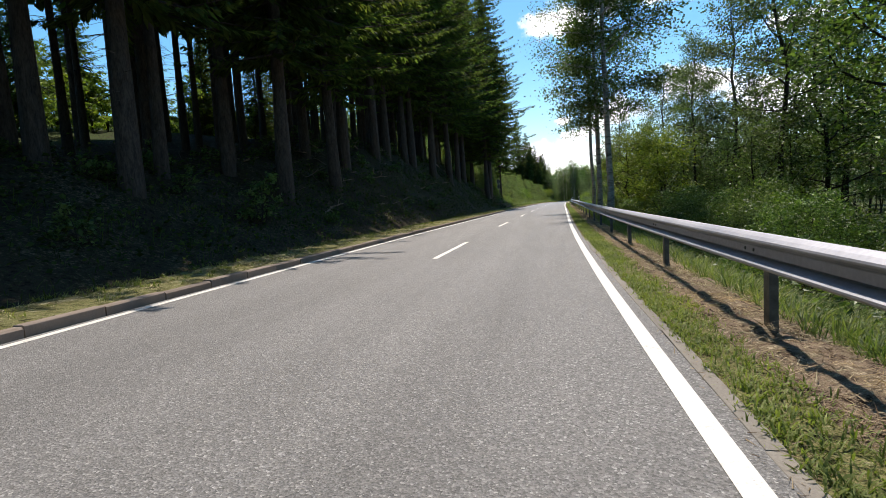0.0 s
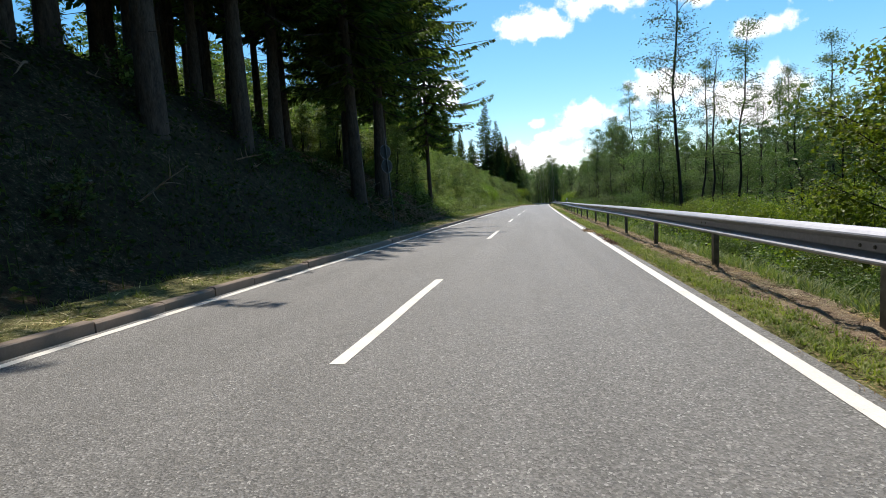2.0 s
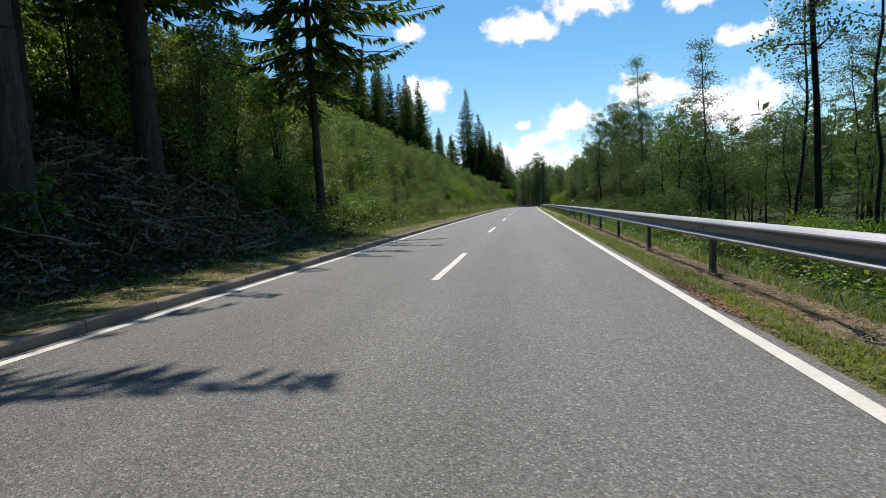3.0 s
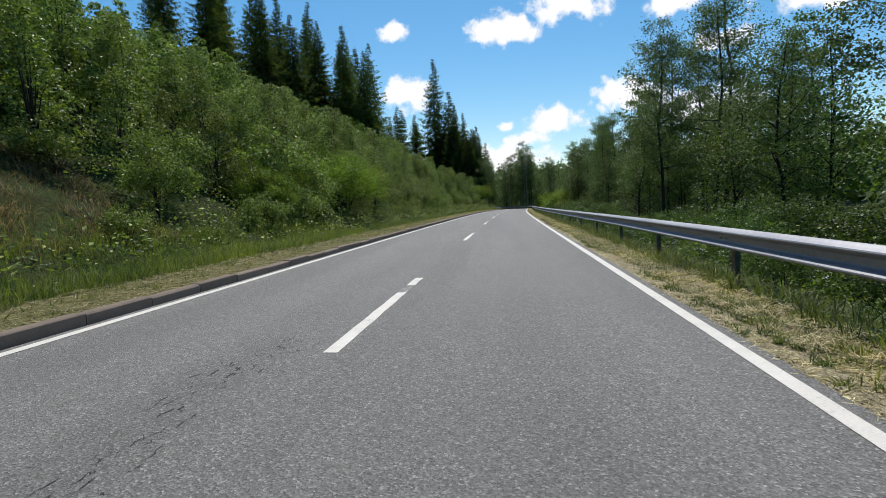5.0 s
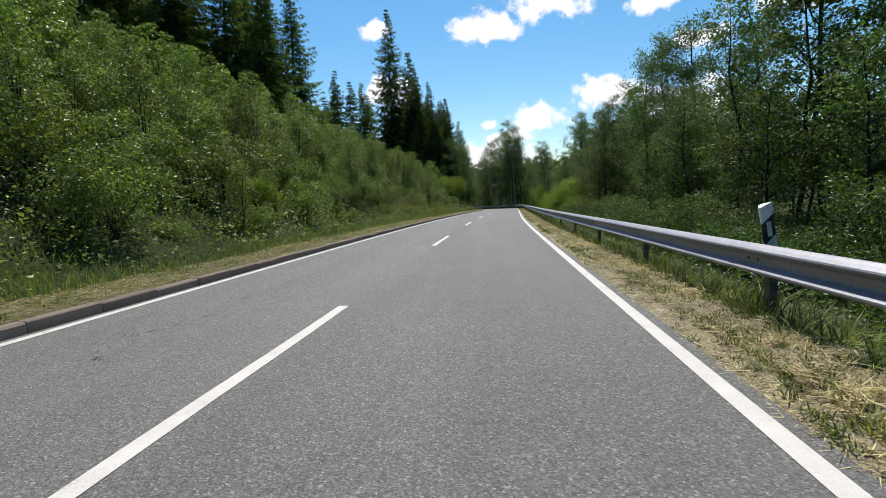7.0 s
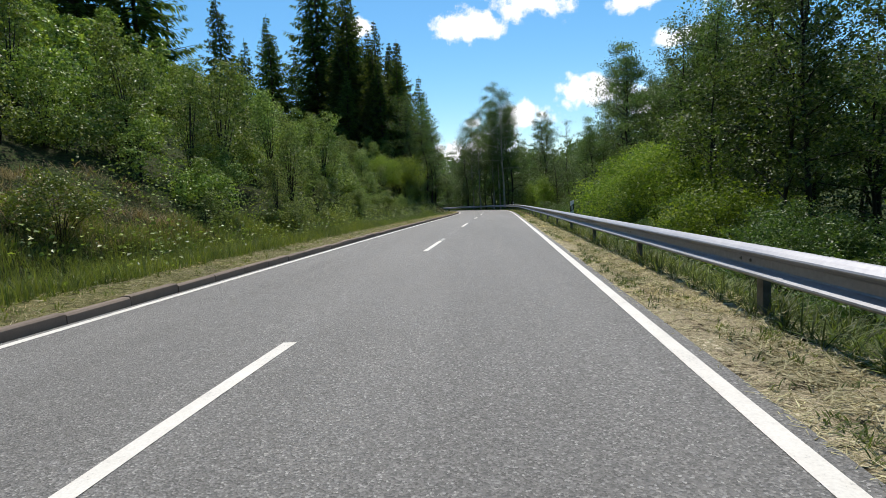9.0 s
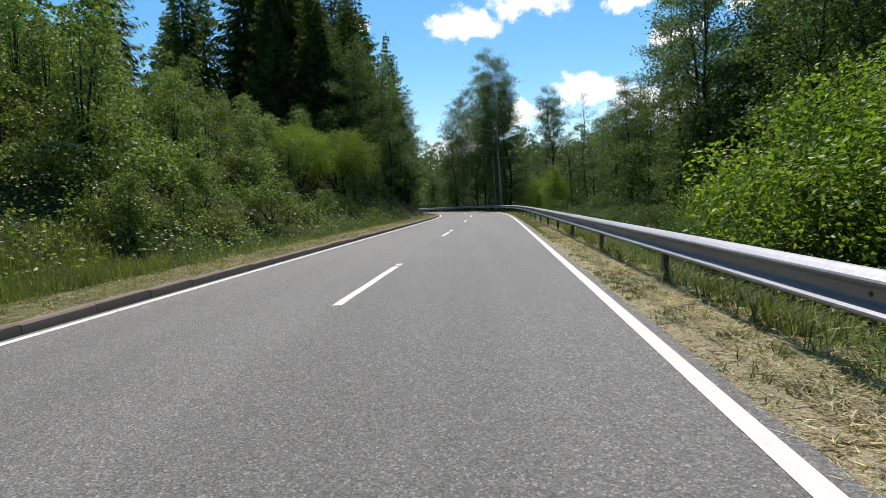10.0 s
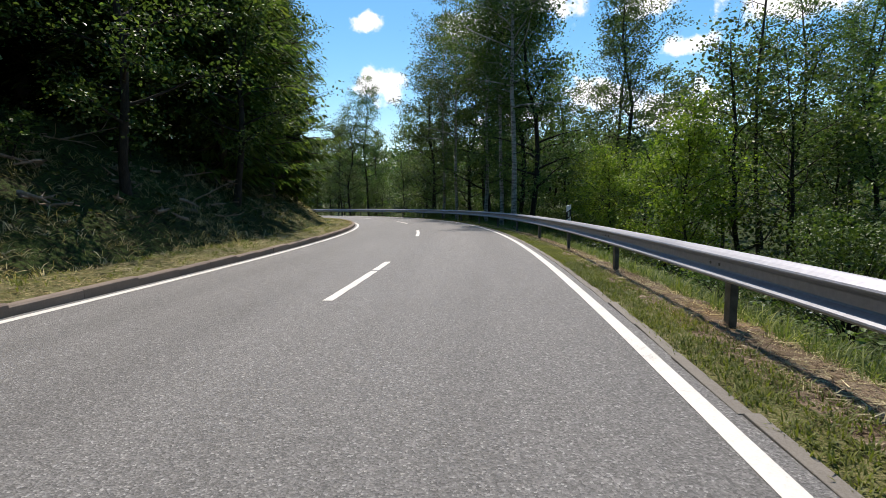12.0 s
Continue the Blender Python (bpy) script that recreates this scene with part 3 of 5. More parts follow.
for k, lean in ((0, 0), (1, -3), (2, -8), (3, 3), (4, 0)):
    marker_post((36.1, 86.1, 135.6, 185.6, 235.6)[k], float(rail_off(36.1 + 50 * k)) + 0.20, lean)


# ---- plants ----
def bend_path(rng, p0, d, length, n, wander, lift=0.0):
    d = np.asarray(d, float) / np.linalg.norm(d)
    pts = [np.asarray(p0, float)]
    for _ in range(n):
        d = d + rng.normal(size=3) * wander + [0, 0, lift]
        d /= np.linalg.norm(d)
        pts.append(pts[-1] + d * length / n)
    return np.array(pts)


def broadleaf(seed, h, base, spread, r0, limbs, count, size, lean=(0.0, 0.0), droop=0.15, up=0.9, wander=1.0):
    """Trunk with limbs, and a crown of leaf blades in clumps round the twigs."""
    rng = np.random.default_rng(seed)
    n = 10
    t = np.linspace(0, 1, n)
    off = np.cumsum(rng.normal(size=(n, 2)) * 0.0096 * h * wander, 0)
    off -= off[0]
    path = np.stack([off[:, 0] + lean[0] * h * t, off[:, 1] + lean[1] * h * t, h * 0.97 * t - 0.3 * (1 - t)], 1)
    wood, crown = Build(), Build()
    rad = r0 * (1 - t) ** 0.75 + 0.012
    rad[0] *= 1.35
    tube(wood, path, rad, 8)
    cl = []
    for i in range(limbs):
        ht = base + (0.985 - base) * ((i + rng.uniform(0, 1)) / limbs) ** 0.9
        u = (ht - base) / (1 - base)
        p0 = np.array([np.interp(ht, t, path[:, k]) for k in range(3)])
        az = i * 2.4 + rng.uniform(-0.5, 0.5)
        ln = spread * (0.35 + 1.0 * math.sin(math.pi * min(1, 0.18 + 0.80 * u)) ** 0.8) * rng.uniform(0.65, 1.15) * 0.8
        el = rng.uniform(0.15, 0.55) + up * u * 0.6
        d = (math.cos(az) * math.cos(el), math.sin(az) * math.cos(el), math.sin(el))
        limb = bend_path(rng, p0, d, ln, 5, 0.16, 0.05 - droop * 0.2)
        rr = np.interp(ht, t, rad) * 0.5
        tube(wood, limb, np.linspace(rr, 0.008, 6), 5)
        for k in range(max(5, int(ln * 3.4))):
            q = rng.uniform(0.25, 1.0)
            p1 = np.array([np.interp(q, np.linspace(0, 1, 6), limb[:, c]) for c in range(3)])
            dd = rng.normal(size=3) * [1, 1, 0.55] + np.array(d) * 0.6 + [0, 0, -droop]
            tw = bend_path(rng, p1, dd, ln * rng.uniform(0.18, 0.42), 3, 0.2, -droop * 0.5)
            tube(wood, tw[[0, 3]], (0.012, 0.004), 3)
            cl.append(tw)
    cl = np.array(cl)
    m = len(cl)
    w = rng.gamma(2.0, 1.0, m)
    pick = rng.choice(m, count, p=w / w.sum())
    q = rng.uniform(0.2, 1.15, count) * 3
    i0 = np.clip(q.astype(int), 0, 2)
    fr = (q - i0)[:, None]
    c = cl[pick, i0] * (1 - fr) + cl[pick, i0 + 1] * fr
    c = c + rng.normal(size=(count, 3)) * np.array([0.36, 0.36, 0.20]) + [0, 0, -0.03]
    leaves(crown, c, size, rng, 0.35, droop)
    return wood, crown


def spruce(seed, h, base, spread, r0, dead=0, fine=1.0, power=0.8, gap=1.0):
    """Straight trunk with whorls of drooping, fringed branches."""
    rng = np.random.default_rng(seed)
    wood, crown = Build(), Build()
    t = np.linspace(0, 1, 7)
    wig = np.cumsum(rng.normal(size=(7, 2)) * 0.05, 0)
    path = np.stack([wig[:, 0] - wig[0, 0], wig[:, 1] - wig[0, 1], h * t - 0.4 * (1 - t)], 1)
    rad = r0 * (1 - t) ** 0.9 + 0.015
    rad[0] *= 1.3
    tube(wood, path, rad, 8)
    z, i = base * h, 0
    while z < h - 0.25:
        u = (z - base * h) / (h - base * h)
        ln0 = spread * (1 - u) ** power * min(1.0, 0.55 + 3.0 * u) + 0.14
        for k in range(6 if u < 0.85 else 4):
            az = k * 1.047 + i * 0.55 + rng.uniform(-0.35, 0.35)
            ln = ln0 * rng.uniform(0.6, 1.15)
            tilt = 0.35 * u - 0.22 + rng.uniform(-0.1, 0.1)
            n = 5
            q = np.linspace(0, 1, n)
            rr = q * ln
            zz = z + rr * tilt - 0.10 * ln * np.sin(q * 2.6) + 0.12 * ln * q ** 3
            x0, y0 = np.interp(z / h, t, path[:, 0]), np.interp(z / h, t, path[:, 1])
            br = np.stack([x0 + math.cos(az) * rr, y0 + math.sin(az) * rr, zz], 1)
            tube(wood, br[[0, 2, 4]], np.linspace(0.025 + 0.008 * ln, 0.004, 3), 3)
            m = int((4 + ln * 4.6) * fine)
            qq = rng.uniform(0.12, 1.0, m)
            c = np.stack([np.interp(qq, q, br[:, j]) for j in range(3)], 1)
            side = np.where(rng.uniform(size=m) < 0.5, -1, 1)
            da = az + side * rng.uniform(0.4, 1.25, m)
            tl = ((0.20 + 0.24 * ln * (1.05 - qq)) * rng.uniform(0.7, 1.3, m) + 0.10) * (1.0 if fine < 3 else 0.5)
            end = c + np.stack([np.cos(da) * tl, np.sin(da) * tl, -tl * rng.uniform(0.1, 0.95, m)], 1)
            w = np.stack([-np.sin(da), np.cos(da), rng.normal(size=m) * 0.5], 1) * ((0.085 + 0.13 * tl) / fine ** (0.9 if fine < 3 else 0.55))[:, None]
            mid = (c + end) / 2
            v = np.stack([c, mid + w, end, mid - w], 1).reshape(-1, 3)
            ii = np.arange(m)[:, None] * 4
            crown.add(v, np.concatenate([ii + [[0, 1, 2]], ii + [[0, 2, 3]]]))
        z += (0.40 + 0.25 * (1 - u)) * rng.uniform(0.8, 1.2) * gap
        i += 1
    for _ in range(dead):
        ht = rng.uniform(0.08, max(base, 0.2)) * h
        az = rng.uniform(0, 6.28)
        tw = bend_path(rng, (0, 0, ht), (math.cos(az), math.sin(az), -0.1), rng.uniform(0.5, 1.8), 4, 0.15, -0.05)
        tube(wood, tw, np.linspace(0.018, 0.004, 5), 3)
    return wood, crown


def shrub(seed, h, r, stems, count, size, droop=0.1, flat=0.35):
    """Several stems from one root, each leafy to near the ground."""
    rng = np.random.default_rng(seed)
    wood, crown = Build(), Build()
    cl = []
    for i in range(stems):
        az = rng.uniform(0, 6.28)
        out = rng.uniform(0.1, 0.6) * r / h * 1.6
        ln = h * rng.uniform(0.6, 1.05)
        st = bend_path(rng, (rng.normal() * 0.15, rng.normal() * 0.15, -0.15), (math.cos(az) * out, math.sin(az) * out, 1), ln, 6, 0.09, 0.02)
        tube(wood, st, np.linspace(0.012 + 0.006 * h, 0.004, 7), 5)
        for k in range(int(6 + 4 * h)):
            q = rng.uniform(0.12, 1.0)
            p1 = np.array([np.interp(q, np.linspace(0, 1, 7), st[:, c]) for c in range(3)])
            a2 = rng.uniform(0, 6.28)
            tw = bend_path(rng, p1, (math.cos(a2), math.sin(a2), rng.uniform(-0.1, 0.8)), r * rng.uniform(0.25, 0.75) * (1.15 - 0.7 * q), 3, 0.2, -droop * 0.4)
            tube(wood, tw[[0, 3]], (0.008, 0.003), 3)
            cl.append(tw)
    cl = np.array(cl)
    tips = np.concatenate([cl[:, 3], (cl[:, 1] + cl[:, 2]) / 2])      # leaves gather in sprays round the twigs
    w = rng.gamma(1.2, 1.0, len(tips))
    pick = rng.choice(len(tips), count, p=w / w.sum())
    c = tips[pick] + rng.normal(size=(count, 3)) * [0.078 * r, 0.078 * r, 0.05 * r] + [0, 0, 0.03 * r]
    c[:, 2] = np.maximum(c[:, 2], 0.05)
    leaves(crown, c, size, rng, flat, droop)
    return wood, crown


def lobed(seed, h, r, lobes, count, size, low=0.1):
    """A bush of rounded lobes of leaves on a few stems."""
    rng = np.random.default_rng(seed)
    wood, crown = Build(), Build()
    u = rng.normal(size=(lobes, 3))
    u[:, 2] = np.abs(u[:, 2]) - low * rng.uniform(0, 5, lobes)
    u /= np.linalg.norm(u, axis=1, keepdims=True)
    cen = u * rng.uniform(0.45, 0.95, (lobes, 1)) * [r, r, h * 0.55] + [0, 0, h * 0.42]
    cen[:, 2] = np.maximum(cen[:, 2], 0.18)
    for k in range(0, lobes, 3):
        c = cen[k]
        st = np.array([[rng.normal() * 0.12, rng.normal() * 0.12, -0.15], [c[0] * 0.35, c[1] * 0.35, c[2] * 0.5], c])
        tube(wood, st, [0.010 + 0.005 * h, 0.008 + 0.003 * h, 0.004], 4)
    k = rng.integers(0, lobes, count)
    v = rng.normal(size=(count, 3)) + [0, 0, 0.35]
    v /= np.linalg.norm(v, axis=1, keepdims=True)
    rad = (r * rng.uniform(0.20, 0.40, lobes))[k][:, None]
    c = cen[k] + v * rad * rng.uniform(0.5, 1.15, (count, 1)) * [1, 1, 0.75]
    c[:, 2] = np.maximum(c[:, 2], 0.04)
    leaves(crown, c, size, rng, 0.3, 0.1, 1.5, 0.55, v)
    return wood, crown


def bushy(seed, h, r, lobes, count, size):
    """A young birch: a tapering stack of leafy sprays on a few upright stems, open between them."""
    rng = np.random.default_rng(seed)
    wood, crown = Build(), Build()
    u = (np.arange(lobes) + rng.uniform(0, 1, lobes)) / lobes
    az = np.arange(lobes) * 2.4 + rng.normal(size=lobes) * 0.5
    out = r * (1.02 - u) ** 0.6 * np.clip(0.55 + 2.2 * u, 0, 1) * rng.uniform(0.35, 1.1, lobes)
    lean = rng.normal(size=2) * 0.10 * h
    cen = np.stack([np.cos(az) * out + lean[0] * u, np.sin(az) * out + lean[1] * u, h * (0.08 + 0.9 * u)], 1)
    roots = []
    for k in range(1, lobes, 4):
        c = cen[k]
        roots.append(wood.n)
        st = np.array([[0, 0, -0.15], [c[0] * 0.25, c[1] * 0.25, c[2] * 0.5], [c[0] * 0.6, c[1] * 0.6, c[2] * 0.85], c])
        tube(wood, st, [0.010 + 0.006 * h, 0.008 + 0.004 * h, 0.010, 0.004], 5)
    wood.f.append(np.array([[i, i + 1, j + 3] for i, j in zip(roots, roots[1:])]))      # the stems grow from one root
    k = rng.integers(0, lobes, count)
    v = rng.normal(size=(count, 3)) + [0, 0, 0.7]
    v /= np.linalg.norm(v, axis=1, keepdims=True)
    rad = (r * rng.uniform(0.16, 0.36, lobes))[k][:, None]
    c = cen[k] + v * rad * rng.uniform(0.7, 1.2, (count, 1)) * [1, 1, 0.7]
    c[:, 2] = np.maximum(c[:, 2], 0.04)
    leaves(crown, c, size, rng, 0.3, 0.15, 1.5, 0.5, v)
    return wood, crown


class Kind:
    """A kind of plant: its built forms, planted as things of their own that share the meshes."""

    def __init__(self, name, label, category, group, forms, bark, leaf, stem_name="trunk", crown_name="crown"):
        self.name, self.label, self.category, self.group, self.names = name, label, category, group, (stem_name, crown_name)
        self.raw = forms
        self.meshes = [(w.mesh(stem_name, bark, True), c.mesh(crown_name, leaf)) for w, c in forms]
        self.leaf = leaf

    def plant(self, s, l, scale=1.0, form=None, turn=None, label=None, sink=0.0, tilt=(0, 0), name=None):
        f = form if form is not None else random.randrange(len(self.meshes))
        p0 = place(s, l, -sink)
        top = new(name or self.name)
        tagged(top, label or self.label, self.category, self.group)
        for nm, me in zip(self.names, self.meshes[f % len(self.meshes)]):
            part(nm, me, top)
        z = turn if turn is not None else random.uniform(0, 360)
        top.matrix_world = Matrix.Translation(p0) @ Matrix.Rotation(radians(tilt[0]), 4, 'X') @ Matrix.Rotation(radians(tilt[1]), 4, 'Y') @ Matrix.Rotation(radians(z), 4, 'Z') @ Matrix.Diagonal((scale, scale, scale * random.uniform(0.93, 1.07), 1))
        return top


FOREST = Kind("spruce", "tall dark spruce with a bare lower trunk on the bank", "spruce", "spruces of the forest edge",
              [spruce(11, 25, 0.30, 3.8, 0.21, 16), spruce(12, 27, 0.38, 3.5, 0.23, 22), spruce(13, 23, 0.34, 3.5, 0.17, 18)], BARK, NEEDLES)
EDGE = Kind("spruce", "dark spruce with drooping branches down to the bank", "spruce", "spruces of the forest edge",
            [spruce(21, 24, 0.10, 5.0, 0.26, 6, 4.5), spruce(22, 22, 0.14, 4.7, 0.24, 6, 4.5), spruce(23, 27, 0.22, 6.4, 0.27, 14, 4.5), spruce(24, 22, 0.2, 5.2, 0.13, 16, 5.0)], BARK, NEEDLES)
HILLTOP = Kind("spruce", "tall dark spruce standing on the wooded hilltop", "spruce", "spruces on the hill",
               [spruce(31, 22, 0.06, 5.8, 0.22, 4, 2.4, 1.0, 1.05), spruce(32, 26, 0.10, 6.8, 0.24, 6, 2.6, 1.05, 1.15), spruce(33, 18, 0.05, 4.8, 0.18, 0, 2.4, 1.0, 1.05)], BARK, NEEDLES)
BIRCH = Kind("birch", "tall birch with flaking pale bark beside the guard rail", "birch", "roadside birches",
             [broadleaf(41, 19, 0.38, 3.1, 0.135, 30, 12000, 0.09, (0.0, 0.0), 0.35, 0.9, 0.3), broadleaf(42, 21, 0.38, 4.0, 0.13, 32, 13000, 0.09, (0.0, 0.0), 0.35, 0.9, 0.3), broadleaf(43, 23, 0.26, 3.9, 0.16, 42, 30000, 0.095, (-0.01, 0.0), 0.35, 0.9, 0.3)], BARK_BIRCH, LEAF_BIRCH)
ALDER = Kind("alder", "tall slender alder with a dark trunk and loose crown", "alder", "trees in the valley",
             [broadleaf(51, 17, 0.30, 3.4, 0.15, 26, 12000, 0.098), broadleaf(52, 20, 0.30, 3.2, 0.16, 30, 12000, 0.098, (0.04, 0.02)),
              broadleaf(53, 14, 0.22, 3.2, 0.13, 24, 9000, 0.095, (-0.05, 0.0)), broadleaf(54, 16, 0.16, 3.6, 0.15, 30, 11500, 0.098)], BARK_DARK, LEAF_ALDER)
ALDER_LIGHT = Kind("alder", "tall alder deeper in the valley wood", "alder", "trees in the valley",
                   [broadleaf(55, 17, 0.26, 3.6, 0.15, 18, 3000, 0.19), broadleaf(56, 19, 0.30, 3.4, 0.16, 18, 3000, 0.19), broadleaf(57, 15, 0.2, 3.6, 0.13, 17, 3000, 0.19),
                    broadleaf(58, 16, 0.2, 3.4, 0.13, 17, 3000, 0.19)], BARK_DARK, LEAF_ALDER)
SLENDER = Kind("slender_tree", "tall thin half-bare tree with a sparse crown", "tree", "thin trees in the valley",
               [broadleaf(61, 18, 0.34, 1.8, 0.10, 26, 4200, 0.09), broadleaf(62, 20, 0.40, 2.0, 0.12, 26, 5000, 0.09, (0.05, 0.0)), broadleaf(63, 15, 0.35, 1.2, 0.08, 18, 900, 0.08)], BARK_DARK, LEAF_ALDER)
YOUNG = Kind("young_birch", "young bushy birch on the sunlit slope", "birch", "young birches on the slope",
             [bushy(71, 3.6, 1.35, 40, 3400, 0.064), bushy(72, 4.3, 1.25, 44, 3600, 0.064), bushy(73, 2.8, 1.45, 36, 3200, 0.062), bushy(74, 5.0, 1.4, 50, 4200, 0.066)],
             BARK_DARK, LEAF_SHRUB, "stem", "foliage")
YOUNG_LIGHT = [bushy(75, 3.6, 1.4, 18, 760, 0.15), bushy(76, 4.4, 1.3, 20, 800, 0.15), bushy(77, 2.8, 1.5, 15, 720, 0.145), bushy(78, 5.0, 1.4, 22, 840, 0.15)]
SALLOW = Kind("sallow_bush", "rounded yellow-green sallow bush", "bush", "sallow bushes",
              [lobed(81, 3.0, 2.0, 60, 14000, 0.056), lobed(82, 4.2, 2.4, 80, 24000, 0.050)], BARK_DARK, LEAF_BRIGHT, "stem", "foliage")
THICKET = Kind("bush", "dense green bush below the guard rail", "bush", "bushes beside the road",
               [lobed(91, 2.6, 1.7, 40, 4800, 0.066), lobed(92, 3.4, 1.9, 46, 5600, 0.068), lobed(93, 1.7, 1.4, 30, 3800, 0.060), lobed(96, 4.2, 1.9, 50, 6400, 0.070)], BARK_DARK, LEAF_ALDER, "stem", "foliage")
MAPLE = Kind("young_maple", "young broad-leaved tree with bright green leaves", "tree", "young trees by the road",
             [broadleaf(101, 7, 0.08, 2.8, 0.07, 26, 8500, 0.10), broadleaf(102, 9, 0.10, 3.0, 0.09, 28, 9500, 0.105)], BARK_DARK, LEAF_BRIGHT)
LOWBUSH = Kind("low_shrub", "low leafy shrub in the shade of the trees", "shrub", "low bushes on the bank",
               [shrub(94, 1.2, 0.9, 4, 420, 0.085, 0.05), shrub(95, 0.9, 0.8, 4, 360, 0.08, 0.05)], BARK_DARK, LEAF_ALDER, "stem", "foliage")
SLOPEBUSH = Kind("slope_bush", "dense green bush on the sunlit slope", "bush", "bushes on the slope",
                 [lobed(97, 2.4, 1.6, 36, 3400, 0.075), lobed(98, 3.4, 1.8, 44, 4200, 0.08), lobed(99, 1.6, 1.3, 26, 2400, 0.07)], BARK_DARK, LEAF_SHRUB, "stem", "foliage")
SAPLING = Kind("young_alder", "leafy young alder below the road", "alder", "young alders below the road",
               [broadleaf(103, 7.0, 0.12, 2.0, 0.07, 18, 3800, 0.085), broadleaf(104, 8.5, 0.14, 2.2, 0.08, 20, 4200, 0.088)], BARK_DARK, LEAF_ALDER)

# ---- planting, left of the road ----
R = random.Random(5)
random.seed(7)
for row, (a0, step) in enumerate(((10.2, 2.7), (12.4, 2.7), (14.8, 2.9), (17.6, 3.1), (20.8, 3.6))):      # the dark spruce wood on the bank
    s = -34.0 + row
    while s < (58 if row < 2 else 66):
        FOREST.plant(s + R.uniform(-1, 1), -(a0 + R.uniform(-1.1, 1.1)), R.uniform(0.84, 1.1), R.randrange(3), sink=0.2)
        s += step * R.uniform(0.8, 1.25)
for s, a, f, k in ((-6, 7.6, 2, 1.0), (1, 8.0, 2, 0.9), (7.5, 7.4, 2, 0.95), (12.5, 7.6, 2, 0.9), (19, 10.4, 2, 0.9), (26, 9.6, 2, 0.95), (30, 8.8, 2, 0.95), (34, 8.2, 2, 0.95), (39.5, 7.9, 2, 1.0), (44.5, 8.1, 2, 1.0), (49, 8.3, 2, 0.95), (53, 9.2, 2, 0.95), (70.5, 14.0, 2, 0.9),
                   (55.0, 6.4, 2, 1.0), (59.7, 6.8, 2, 1.1), (62.5, 9.6, 2, 1.0), (64.5, 8.0, 2, 0.95), (68.1, 11.2, 2, 0.9), (16, 8.6, 2, 0.95), (22, 9.0, 2, 0.95)):
    EDGE.plant(s, -a, k, f, sink=0.2)

EDGE.plant(72.6, -6.8, 1.1, 3, sink=0.2)
for s, a in ((3, 28), (9, 30), (14, 27.5), (19, 29), (24, 27.5), (28, 26), (31, 28), (35, 25.5), (40, 27), (46, 25), (56, 23), (61, 24)):
    HILLTOP.plant(s, -a, R.uniform(0.42, 0.6), R.randrange(3), label="young dark spruce inside the wood")


def spread_out(n, draw, gap):
    """Places at least a gap apart."""
    out, tries = [], 0
    while len(out) < n and tries < n * 30:
        tries += 1
        q = draw()
        if all((q[0] - w[0]) ** 2 + (q[1] - w[1]) ** 2 > gap * gap for w in out):
            out.append(q)
    return out


slope = spread_out(430, lambda: (R.uniform(66, 228), 6.4 + 14.5 * R.random() ** 1.15), 1.6)
slope.sort(key=lambda q: q[1])
for s, a in slope[:296]:
    if 98 < s < 103.5 and a < 11 or 175 < s < 181.5 and a < 10:      # openings with dry grass
        continue
    YOUNG.plant(s, -a, R.uniform(0.72, 1.08) * (0.55 if a < 7.6 else 0.85 if a < 9.0 else 1.0), R.randrange(4), sink=0.1)
for s, a in spread_out(210, lambda: (R.uniform(64, 226), 5.9 + 11 * R.random() ** 1.3), 1.7):
    if 98 < s < 103.5 and 6.8 < a < 11 or 175 < s < 182 and 7.0 < a < 10 or s < 72 and a < 7.5:
        continue
    SLOPEBUSH.plant(s, -a, R.uniform(0.6, 1.0) * (0.5 if a < 6.6 else 0.75 if a < 7.6 else 1.0), R.randrange(3), sink=0.1)


for s, a in spread_out(26, lambda: (R.uniform(73, 98), 5.6 + 3.0 * R.random()), 1.3):
    SLOPEBUSH.plant(s, -a, R.uniform(0.4, 0.7), R.randrange(3), sink=0.1)


def joined(name, kind, spots, label, category, mat_leaf, mat_wood):
    """Plants too many to count, as one sheet of leaves and one of wood."""
    top = new(name)
    tagged(top, label, category, kind="stuff")
    for which, nm, mat in ((0, "wood", mat_wood), (1, "foliage", mat_leaf)):
        b = Build()
        for s, l, sc, f, turn in spots:
            src = kind[f][which]
            v = np.concatenate(src.v)
            c, sn = math.cos(turn), math.sin(turn)
            v = np.stack([v[:, 0] * c - v[:, 1] * sn, v[:, 0] * sn + v[:, 1] * c, v[:, 2]], 1) * sc + place(s, l, -0.1)
            faces = {}
            for fa in src.f:
                faces.setdefault(fa.shape[1], []).append(fa)
            n0 = b.n
            b.v.append(v)
            b.n += len(v)
            for fl in faces.values():
                b.f.append(np.concatenate(fl) + n0)
        part(nm, b.mesh(nm, mat), top)
    return top


upper = spread_out(470, lambda: (R.uniform(68, 236), 19.5 + 18.5 * R.random()), 1.8) + slope[296:]
behind = spread_out(90, lambda: (R.uniform(4, 66), 24.5 + 12 * R.random()), 2.2)
joined("young_trees", YOUNG_LIGHT, [(s, -a, R.uniform(0.8, 1.2), R.randrange(4), R.uniform(0, 6.28)) for s, a in behind], "sunlit young growth behind the spruce wood", "thicket", LEAF_BRIGHT, BARK_DARK)
joined("young_birches", YOUNG_LIGHT, [(s, -a, R.uniform(0.7, 1.08), R.randrange(4), R.uniform(0, 6.28)) for s, a in upper], "dense thicket of young birches high on the slope", "birch thicket", LEAF_SHRUB, BARK_DARK)
